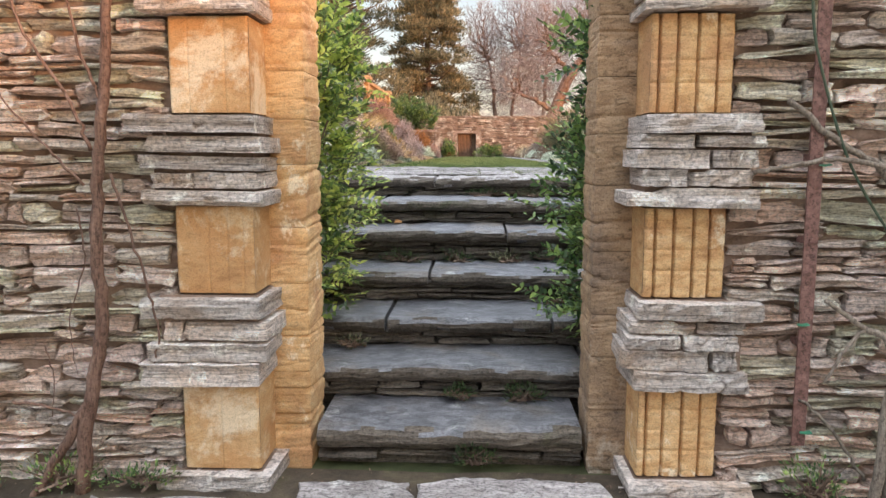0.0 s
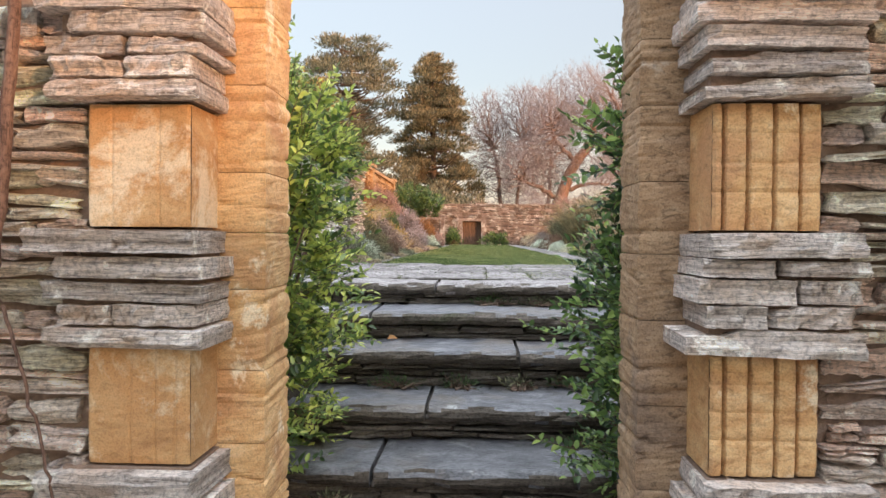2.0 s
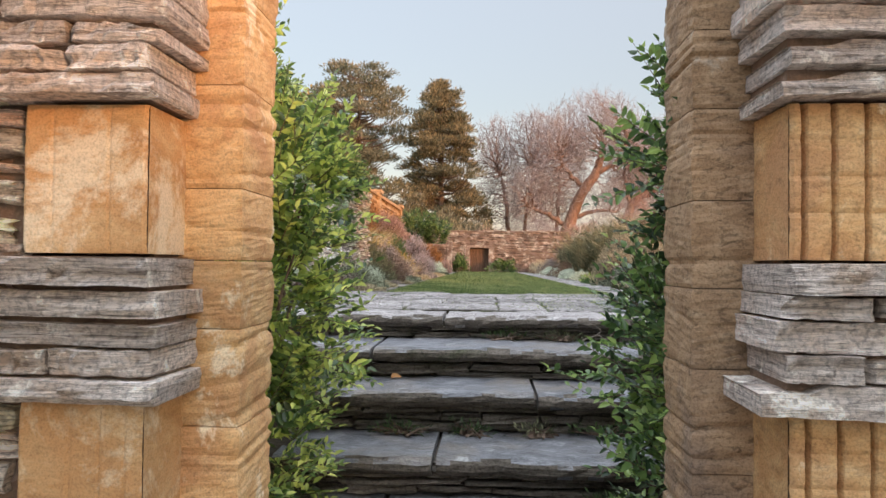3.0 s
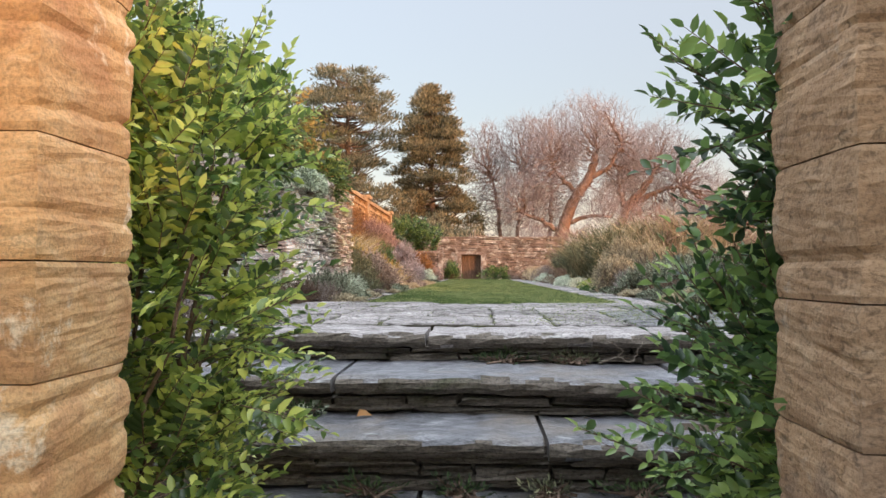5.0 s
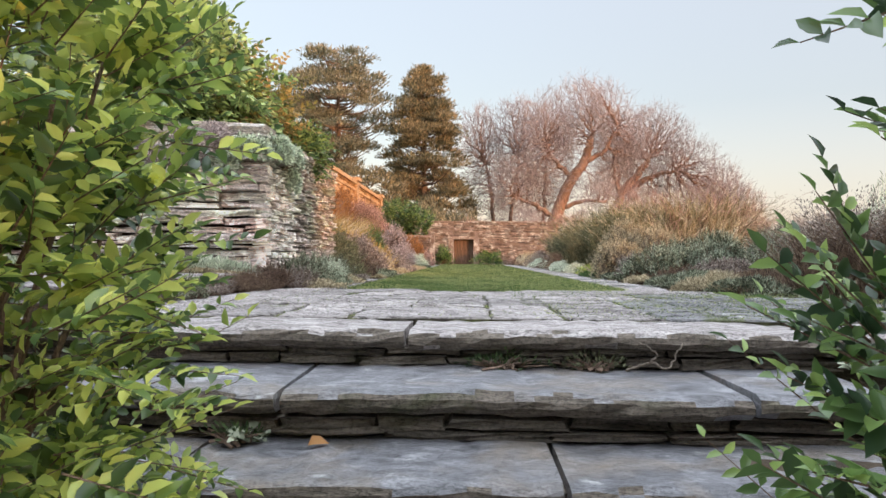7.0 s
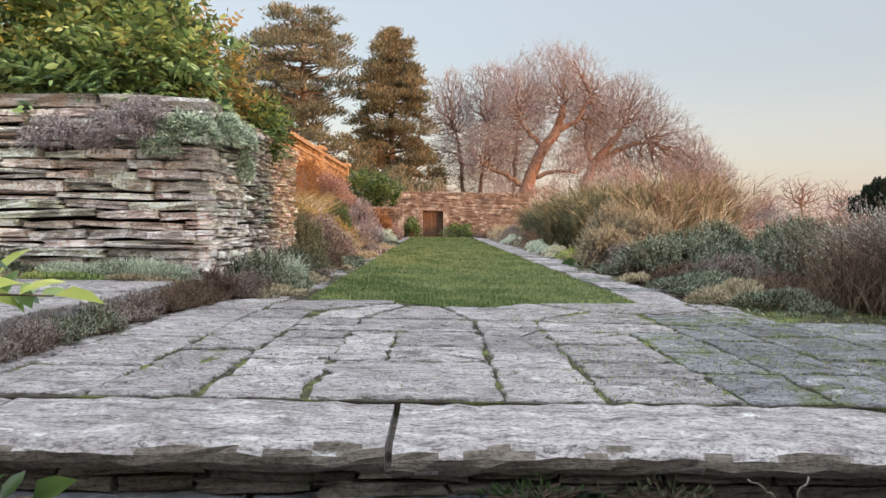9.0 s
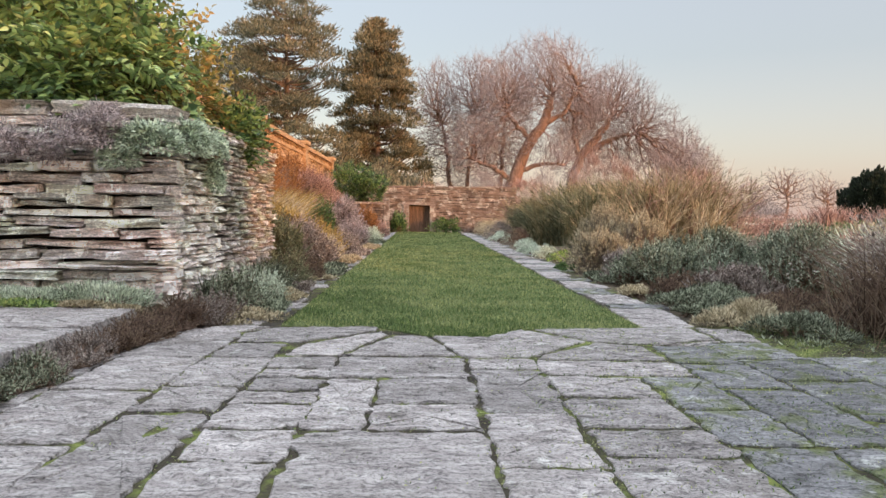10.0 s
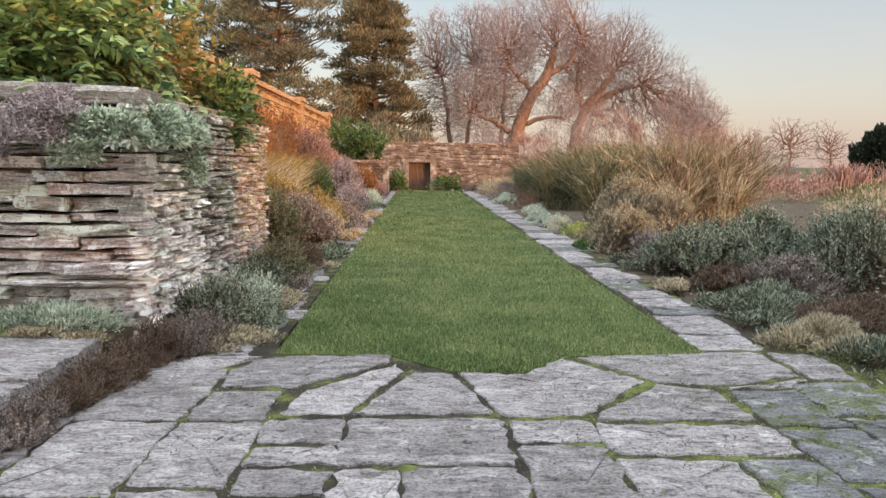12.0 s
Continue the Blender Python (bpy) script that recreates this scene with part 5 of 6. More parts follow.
stem_thing("dead_twig", [("twig", [(0.62, 6.5, 1.18), (0.72, 6.47, 1.22), (0.8, 6.5, 1.19), (0.86, 6.5, 1.3)], 0.006, 0.003, 0.004), ("twig", [(0.72, 6.47, 1.22), (0.74, 6.45, 1.26), (0.66, 6.44, 1.31)], 0.005, 0.002, 0.003)], GREY_BARK, "bare dead twig lying on the step", "twig", (0.62, 6.5, 1.175))

# ---- planting on and below the bastion ----
broadleaf("wall_top_shrub", (-3.9, 12.5, 2.95), [((-3.4, 11.95, 3.5), (0.95, 0.75, 0.75)), ((-3.9, 12.5, 4.0), (1.0, 0.8, 0.7)), ((-4.6, 12.2, 3.9), (0.9, 0.9, 1.2)), ((-3.6, 11.5, 3.25), (0.9, 0.35, 0.4))], 2600, 0.13, WALL_LEAF,
          "large-leaved evergreen with yellowing leaves on the wall top", seed=9, pairs=4, reach=(0.2, 0.4), rise=-0.35)
broadleaf("wall_top_shrub", (-2.8, 13.1, 2.95), [((-2.85, 12.7, 3.35), (0.5, 0.6, 0.55)), ((-2.75, 13.4, 3.4), (0.45, 0.6, 0.55)), ((-3.2, 13.2, 3.8), (0.5, 0.7, 0.5))], 430, 0.1, OCHRE_LEAF,
          "shrub with ochre winter leaves on the wall top", seed=10, pairs=4, reach=(0.15, 0.35), rise=0.1)
broadleaf("wall_top_shrub", (-2.55, 14.2, 2.95), [((-2.5, 14.1, 3.15), (0.32, 0.6, 0.38)), ((-2.4, 13.6, 3.05), (0.25, 0.4, 0.25))], 420, 0.1, DEEP_LEAF, "dark green shrub trailing over the wall end", seed=11, pairs=4, reach=(0.12, 0.25), rise=0.0)
mound("trailing_plant", (-2.5, 11.25, 2.72), [((-2.4, 10.95, 2.72), (0.24, 0.16, 0.2)), ((-2.16, 11.3, 2.74), (0.15, 0.32, 0.22)), ((-2.15, 11.85, 2.76), (0.13, 0.4, 0.18)), ((-2.13, 11.9, 2.46), (0.08, 0.14, 0.24)), ((-2.6, 10.92, 2.6), (0.14, 0.1, 0.16))], 14000, 0.038, SILVER, "silver-green trailing plant spilling over the wall corner", seed=12, width=0.45, rise=-0.3)
mound("trailing_plant", (-3.3, 11.1, 2.75), [((-2.95, 10.86, 2.68), (0.32, 0.2, 0.26)), ((-3.4, 10.86, 2.58), (0.36, 0.2, 0.3)), ((-2.75, 10.92, 2.86), (0.24, 0.18, 0.18))], 7500, 0.045, MAUVE, "dried mauve-brown trailing plant hanging on the wall", seed=13, width=0.22, rise=-0.6, puffs=26, shell=0.5, spread=0.7)
for k, x in enumerate((-2.75, -3.3, -3.9, -4.6)):
    mound("border_plant", (x, 10.82, 1.45), [((x, 10.82, 1.5), (0.42, 0.2, 0.13))], 4200, 0.035, (SILVER, SILVER, GREYGREEN, SILVER)[k], "low grey-green border plant along the wall foot", seed=30 + k, width=0.25)
    mound("border_grass", (x, 10.66, 1.46), [((x, 10.62, 1.46), (0.45, 0.12, 0.07))], 3800, 0.024, (STRAW, WALL_LEAF, STRAW, WALL_LEAF)[k], "strip of yellowing creeping plant along the platform", "ground cover", 34 + k, 0.5, puffs=16)
for k, (x, y, rx, ry, rz, mt) in enumerate(((-2.2, 7.9, 0.12, 0.4, 0.1, LAVENDER), (-2.18, 8.5, 0.13, 0.3, 0.12, GREYGREEN), (-2.16, 9.1, 0.14, 0.36, 0.13, LAVENDER), (-2.12, 9.8, 0.16, 0.35, 0.16, BROWN_TWIG), (-2.05, 10.4, 0.2, 0.33, 0.22, BROWN_TWIG), (-1.9, 10.85, 0.22, 0.26, 0.2, LAVENDER))):
    sprig_bush("heather", (x, y, 1.33), [((x, y, 1.34), (rx * 0.85, ry, rz * 0.6)), ((x + 0.03, y + 0.2, 1.34), (rx, ry * 0.4, rz * 1.0)), ((x - 0.03, y - 0.2, 1.34), (rx * 0.7, ry * 0.4, rz * 0.5))], 800, (0.03, 0.09), 16, 0.014, mt, "brown winter heather edging the paving", "heather", 40 + k)
for k, (x, y, rx, ry, rz, mt, nm) in enumerate((
        (-1.98, 11.45, 0.36, 0.42, 0.26, GREYGREEN, "grey-green"), (-1.95, 12.1, 0.36, 0.4, 0.28, SILVER, "silvery"), (-1.95, 12.9, 0.34, 0.45, 0.24, GREYGREEN, "grey-green"), (-1.92, 13.8, 0.34, 0.45, 0.36, BROOM, "green"), (-1.85, 14.7, 0.3, 0.4, 0.24, BROWN_TWIG, "brown"))):
    sprig_bush("border_shrub", (x, y, 1.3), [((x, y, 1.3), (rx, ry, rz)), ((x + 0.1, y + 0.15, 1.3), (rx * 0.7, ry * 0.7, rz * 1.25))], 520, (0.06, 0.15), 16, 0.022, mt, f"low {nm} winter shrub in the lawn border", seed=60 + k)
for k, (x, y, rx, ry) in enumerate(((-1.72, 11.15, 0.3, 0.32), (-1.62, 11.8, 0.22, 0.4), (-1.6, 12.6, 0.2, 0.45), (-1.66, 13.7, 0.22, 0.5), (-1.6, 14.9, 0.2, 0.4), (-1.6, 16.4, 0.22, 0.6), (-1.56, 18.6, 0.22, 0.7), (-1.6, 21.0, 0.24, 0.8), (-1.56, 24.0, 0.22, 0.9), (-1.6, 27.6, 0.24, 1.0))):
    mound("ground_cover_plant", (x, y, 1.3), [((x, y, 1.31), (rx, ry, 0.1))], 4200, 0.03 if y < 16 else 0.05, (STRAW, GREYGREEN, STRAW, LAVENDER)[k % 4], "straw-yellow creeping plant at the lawn edge", "ground cover", seed=50 + k, width=0.45, puffs=14, shell=0.3)
for k, (x, y, rx, ry, rz, mt, nm, n) in enumerate((
        (-2.3, 18.0, 0.55, 0.6, 0.62, LAVENDER, "mauve-grey", 1100), (-2.7, 17.2, 0.5, 0.5, 0.6, BROOM, "green-brown", 800), (-2.35, 20.4, 0.42, 0.6, 0.55, GOLD, "golden", 800), (-2.05, 19.3, 0.3, 0.6, 0.3, STRAW, "straw-coloured", 500), (-2.9, 19.4, 0.5, 0.6, 0.75, GOLD, "golden", 800),
        (-2.0, 22.2, 0.3, 0.9, 0.35, LAVENDER, "mauve-grey", 500), (-3.1, 25.6, 0.45, 0.6, 0.95, DEEP_LEAF, "dark green", 600), (-2.65, 28.0, 0.6, 0.9, 1.15, MAUVE, "twiggy mauve", 1000), (-2.2, 26.0, 0.4, 0.9, 0.55, MAUVE, "pale mauve", 700), (-2.25, 31.0, 0.42, 0.6, 0.95, RUST, "red-brown", 700), (-1.95, 29.0, 0.3, 1.0, 0.35, SILVER, "silvery", 500), (-2.0, 33.5, 0.4, 1.0, 0.6, PINKISH, "pinkish", 500), (-3.0, 34.0, 0.7, 1.2, 0.9, PINKISH, "pinkish", 700))):
    g = 1.3 + 0.5 * min(1, max(0, (-1.9 - x) / 2.7))
    sprig_bush("border_shrub", (x, y, g), [((x, y, g), (rx, ry, rz)), ((x + 0.25 * rx, y - 0.3 * ry, g), (rx * 0.7, ry * 0.6, rz * 0.8))], n, (0.1, 0.26), 16, 0.04, mt, f"low {nm} winter shrub in the west border", seed=360 + k)
for k, (x, y, n, ln, mt, nm) in enumerate(((-3.7, 22.4, 1500, 1.15, GOLD, "golden"), (-4.1, 25.0, 1700, 1.35, GOLD, "golden"), (-3.4, 20.6, 1000, 1.1, STRAW, "straw-yellow"), (-4.2, 19.8, 900, 1.5, RUST, "rust-coloured"))):
    wisps("ornamental_grass", (x, y, 1.6), [((x - 0.2, y - 0.3, 1.62), (0.3, 0.4, 0.3)), ((x + 0.2, y + 0.4, 1.6), (0.3, 0.4, 0.3))], n, ln, mt, f"tall {nm} winter grass below the terrace wall", "ornamental grass", 80 + k, 0.016, 0.35, 0.3)
sprig_bush("wall_shrub", (-3.9, 29.5, 1.65), [((-3.9, 29.5, 1.9), (0.85, 1.5, 1.5)), ((-3.6, 31.4, 1.8), (0.6, 1.2, 1.2))], 2600, (0.15, 0.4), 16, 0.05, PINKISH, "rounded russet twiggy shrub below the terrace wall", seed=88)
sprig_bush("wall_shrub", (-4.45, 24.5, 1.7), [((-4.45, 22.0, 2.2), (0.25, 1.8, 1.6)), ((-4.45, 25.5, 2.4), (0.25, 1.8, 1.5)), ((-4.4, 29.0, 2.5), (0.3, 1.5, 1.3))], 2200, (0.15, 0.4), 14, 0.05, RUST, "orange-leaved climber spread over the terrace wall", seed=89)
broadleaf("evergreen_bush", (-3.1, 39.3, 2.58), [((-3.5, 39.3, 3.4), (0.95, 0.7, 0.85)), ((-2.6, 39.2, 3.2), (0.8, 0.6, 0.65))], 1000, 0.12, DEEP_LEAF, "rounded green evergreen bush above the low wall", seed=83, pairs=4, reach=(0.15, 0.3))
for k, (x, rx, rz) in enumerate(((-1.45, 0.42, 0.85), (0.95, 0.65, 0.62))):
    mound("evergreen_bush", (x, 41.6, 1.27), [((x, 41.6, 1.35), (rx, 0.4, rz))], 1400, 0.12, DEEP_LEAF, "clipped green bush beside the small door", seed=85 + k, width=0.35)

# ---- east border ----
for k, (x, y, rx, ry, rz, mt, nm, n, sz) in enumerate((
        (2.5, 12.35, 0.42, 0.42, 0.17, GREYGREEN, "grey-green", 3000, 0.07), (2.85, 12.7, 0.4, 0.4, 0.17, GREYGREEN, "grey-green", 2200, 0.06), (2.42, 10.95, 0.36, 0.4, 0.18, STRAW, "straw-coloured", 2600, 0.07), (2.6, 10.45, 0.4, 0.4, 0.16, GREYGREEN, "grey-green", 2400, 0.06), (3.1, 11.6, 0.5, 0.5, 0.2, BROWN_TWIG, "brown", 2200, 0.07),
        (2.5, 19.4, 0.3, 0.5, 0.2, LAUREL, "fresh green", 900, 0.07), (2.45, 21.0, 0.3, 0.9, 0.22, SILVER, "silvery", 1600, 0.07), (2.4, 24.0, 0.3, 1.3, 0.25, SILVER, "silvery", 1800, 0.08), (2.6, 27.5, 0.4, 0.9, 0.5, BROWN_TWIG, "dark brown", 1500, 0.09), (2.4, 30.0, 0.35, 1.6, 0.3, SILVER, "silvery", 1500, 0.09), (2.6, 33.0, 0.5, 0.8, 0.6, LAVENDER, "mauve-grey", 1500, 0.1), (2.5, 37.0, 0.5, 2.0, 0.5, STRAW, "pale", 1500, 0.1))):
    mound("border_shrub", (x, y, 1.27), [((x, y, 1.3), (rx, ry, rz)), ((x + 0.3 * rx, y + 0.3 * ry, 1.3), (rx * 0.7, ry * 0.7, rz * 1.12))], int(n * 2.4), sz * 0.6, mt, f"{nm} winter shrub in the lawn border", seed=100 + k, width=0.19, lump=0.15, puffs=22, shell=0.75, spread=0.35, rise=0.5)
for k, (x, y, rx, ry, rz, mt, nm, n, tip) in enumerate((
        (2.9, 14.6, 0.6, 0.5, 0.5, ROSEMARY, "dark grey-green", 1300, 0.16), (3.55, 14.5, 0.6, 0.55, 0.62, ROSEMARY, "dark grey-green", 1400, 0.18), (4.15, 13.7, 0.55, 0.55, 0.7, ROSEMARY, "dark grey-green", 1400, 0.2), (4.75, 14.4, 0.55, 0.6, 0.66, ROSEMARY, "dark grey-green", 1100, 0.18),
        (2.55, 15.3, 0.38, 0.4, 0.34, LAVENDER, "mauve-grey", 700, 0.12), (3.3, 13.3, 0.5, 0.4, 0.26, LAVENDER, "mauve-grey", 700, 0.12), (2.8, 13.5, 0.4, 0.35, 0.18, BROWN_TWIG, "brown", 500, 0.1),
        (2.85, 17.9, 0.72, 0.62, 1.0, STRAW, "domed straw-tipped", 2000, 0.1), (2.6, 16.7, 0.46, 0.46, 0.68, STRAW, "domed pinkish straw", 1300, 0.09), (3.35, 17.2, 0.5, 0.5, 0.86, STRAW, "domed straw-coloured", 1300, 0.1))):
    sprig_bush("border_shrub", (x, y, 1.3), [((x, y, 1.3), (rx, ry, rz)), ((x + 0.25 * rx, y + 0.3 * ry, 1.3), (rx * 0.75, ry * 0.7, rz * 1.08))], n, (tip * 0.5, tip * 1.2), 15, 0.026 if tip < 0.12 else 0.03, mt, f"{nm} winter shrub in the lawn border", seed=400 + k, rise=1.0, stem=GREY_BARK if "domed" in nm else BARK)
for k, (x, y, rx, ry) in enumerate(((2.3, 11.7, 0.2, 0.3), (2.2, 13.4, 0.18, 0.35), (2.25, 15.4, 0.2, 0.5), (2.15, 17.2, 0.16, 0.5), (2.2, 22.6, 0.18, 0.7))):
    mound("ground_cover_plant", (x, y, 1.31), [((x, y, 1.31), (rx, ry, 0.1))], 3000, 0.035, (GREYGREEN, STRAW, GREYGREEN, DEEP_LEAF, SILVER)[k], "creeping plant spreading over the path edge", "ground cover", seed=440 + k, width=0.35, puffs=14, shell=0.3)
for k, (x, y, w, mt, nm) in enumerate(((3.45, 10.4, 0.5, BROWN_TWIG, "brown"), (4.05, 10.9, 0.5, LAVENDER, "mauve-brown"), (3.8, 9.8, 0.4, BROWN_TWIG, "brown"), (4.7, 11.6, 0.6, LAVENDER, "mauve-brown"))):
    bush = wisps("twiggy_shrub", (x, y, 1.27), [((x, y, 1.3), (w, w, 0.35)), ((x + 0.2, y + 0.2, 1.3), (w, w, 0.5))], 2600, 0.82, mt, f"{nm} twiggy shrub with faded seed heads", "shrub", 130 + k, 0.006, 0.3, 0.42)
    mound("flower_head", (x, y, 1.7), [((x, y, 1.85), (w * 1.25, w * 1.25, 0.42))], 3200, 0.03, (LAVENDER, SILVER)[k % 2], "haze of pale seed heads", "", 140 + k, 0.35, 0.4, 0.25, into=bush)
mound("twiggy_shrub", (5.4, 12.6, 1.27), [((5.4, 12.6, 1.6), (0.9, 0.9, 0.7))], 4200, 0.1, SILVER, "frosty silver-grey twiggy border shrub", seed=132, width=0.12)
def rod_bush(at, bases, n, long, materials, label, seed, thick=0.006, lean=0.3, category="shrub", name="broom"):
    """A broom: many slender rods that fork upwards and arch outwards at their tips; bases: x, y, spread."""
    rng = np.random.default_rng(seed)
    t = thing(name, at, label, category)
    at = np.array(at, float)
    for q, (mt, share) in enumerate(materials):
        m = int(n * share)
        B = np.array(bases, float)[rng.integers(len(bases), size=m)]
        P = np.stack((B[:, 0], B[:, 1], np.full(m, at[2])), 1) - at + rng.normal(0, 0.3, (m, 3)) * np.stack((B[:, 2], B[:, 2], np.zeros(m)), 1)
        out = np.concatenate((rng.normal(0, lean, (m, 2)), np.zeros((m, 1))), 1)
        L = long * rng.uniform(0.4, 1.15, m) * (1 + 0.22 * np.sin(P[:, 0] * 2.3 + seed) * np.sin(P[:, 1] * 1.9))
        segs, prev, tips = [], P, None
        for i in range(4):
            f = (i + 1) / 4
            nxt = P + np.array((0, 0, 1.0)) * (L * (f - 0.18 * f * f))[:, None] + out * (L * f ** 1.7)[:, None] + rng.normal(0, 0.02, (m, 3))
            segs.append(np.concatenate((prev, nxt, np.full((m, 1), thick * (1 - 0.2 * i)), np.full((m, 1), thick * (0.8 - 0.2 * i))), 1))
            if i:
                for _ in range(3):
                    w = rng.random((m, 1))
                    a = prev * (1 - w) + nxt * w
                    d = unit(unit(nxt - prev) + rng.normal(0, 0.35, (m, 3)))
                    segs.append(np.concatenate((a, a + d * rng.uniform(0.15, 0.4, (m, 1)), np.full((m, 1), thick * 0.55), np.full((m, 1), thick * 0.3)), 1))
            prev = nxt
        part("stem", mesh_of("stem", *tube_arrays(np.concatenate(segs), 3), mt), t, ("dense fine stems", "pale dry stems", "russet dry stems")[q], kind="stuff")
    return t


rod_bush((3.9, 21.4, 1.3), [(3.7, 21.2, 0.8), (4.2, 22.2, 0.9), (3.4, 20.8, 0.5)], 2200, 1.5, ((BROOM, 0.85), (STRAW, 0.15)), "dense dark green broom bush", 133, 0.007, 0.26)
rod_bush((5.4, 21.4, 1.3), [(4.5, 21.2, 0.9), (5.3, 21.4, 1.0), (6.1, 22.0, 0.9)], 2300, 1.85, ((OLIVE, 0.62), (STRAW, 0.14), (PINKISH, 0.24)), "tall green-brown broom with pale arching stems", 137, 0.007, 0.3)
rod_bush((5.2, 20.2, 1.3), [(4.6, 20.2, 0.3), (5.6, 20.3, 0.5)], 70, 1.7, ((STRAW, 1.0),), "clump of pale dry arching stems", 138, 0.012, 0.4, "grass clump", "dry_stems")
for k, (x, y, r, h) in enumerate(((4.0, 27.6, 0.7, 1.25), (4.7, 28.4, 1.2, 1.6), (4.2, 33.0, 1.0, 1.2), (6.2, 30.5, 1.3, 1.7))):
    rod_bush((x, y, 1.3), [(x - 0.3 * r, y, r), (x + 0.4 * r, y + 0.3, r)], 1500, h * 1.15, ((BROOM, 0.6), (OLIVE, 0.4)), "dense dark green broom bush", 210 + k, 0.01, 0.35)
for k, (x, y) in enumerate(((2.9, 39.8), (3.7, 40.6), (4.6, 40.2), (5.4, 41.2))):
    wisps("pale_grass", (x, y, 1.27), [((x, y, 1.3), (0.45, 0.4, 0.2))], 700, 0.8, STRAW, "pale dry grass clump before the end wall", "ornamental grass", 220 + k, 0.02, 0.3, 0.4)
wisps("tall_shrub", (7.4, 26, 1.27), [((6.0, 25.5, 1.4), (0.8, 0.9, 1.0)), ((7.0, 26.5, 1.4), (0.8, 1.0, 0.8))], 3600, 1.35, PINKISH, "orange-brown twiggy shrub thicket", "shrub", 136, 0.025, 0.2, 0.4)
for k, (x, y, rx, ry, rz, mt, nm) in enumerate(((7.0, 16.5, 1.3, 1.0, 0.6, PINKISH, "pale pink-brown"), (9.5, 19.0, 1.6, 1.2, 0.6, STRAW, "straw-coloured"), (8.6, 15.5, 1.5, 1.2, 0.55, LAVENDER, "mauve-grey"), (6.6, 13.6, 1.0, 1.0, 0.55, LAVENDER, "mauve-grey"), (13.5, 27.0, 2.2, 1.4, 0.75, DEEP_LEAF, "rounded green"), (17.5, 29.0, 2.4, 1.4, 0.75, DEEP_LEAF, "rounded green"), (11.5, 24.0, 2.0, 1.5, 0.7, STRAW, "straw-coloured"), (16.0, 22.0, 2.5, 2.0, 0.5, PINKISH, "pale pink-brown"), (12.5, 33.0, 2.0, 1.5, 0.8, PINKISH, "pink-brown"))):
    mound("border_shrub", (x, y, 1.27), [((x, y, 1.35), (rx, ry, rz)), ((x + rx * 0.5, y, 1.35), (rx * 0.6, ry * 0.8, rz * 1.15))], 3200, 0.12, mt, f"{nm} shrub in the wide east border", seed=150 + k, width=0.2, lump=0.2, puffs=30)
wisps("pampas_grass", (20, 39, 1.27), [((18, 38, 1.3), (1.2, 0.6, 0.4)), ((21.5, 39, 1.3), (1.4, 0.6, 0.4)), ((25, 39, 1.3), (1.4, 0.6, 0.4))], 2400, 1.5, PINKISH, "row of pale pink feathery grasses", "ornamental grass", 170, 0.05, 0.15, 0.2)
mound("clipped_yew", (24.5, 44, 1.27), [((24.0, 44, 2.5), (1.9, 1.8, 1.9)), ((26.5, 44, 2.7), (2.4, 1.8, 2.1)), ((29.5, 44, 2.7), (2.4, 1.8, 2.3))], 42000, 0.2, YEW, "large dark clipped yew", "tree", 171, 0.4, 0.8, 0.85, 0.1)


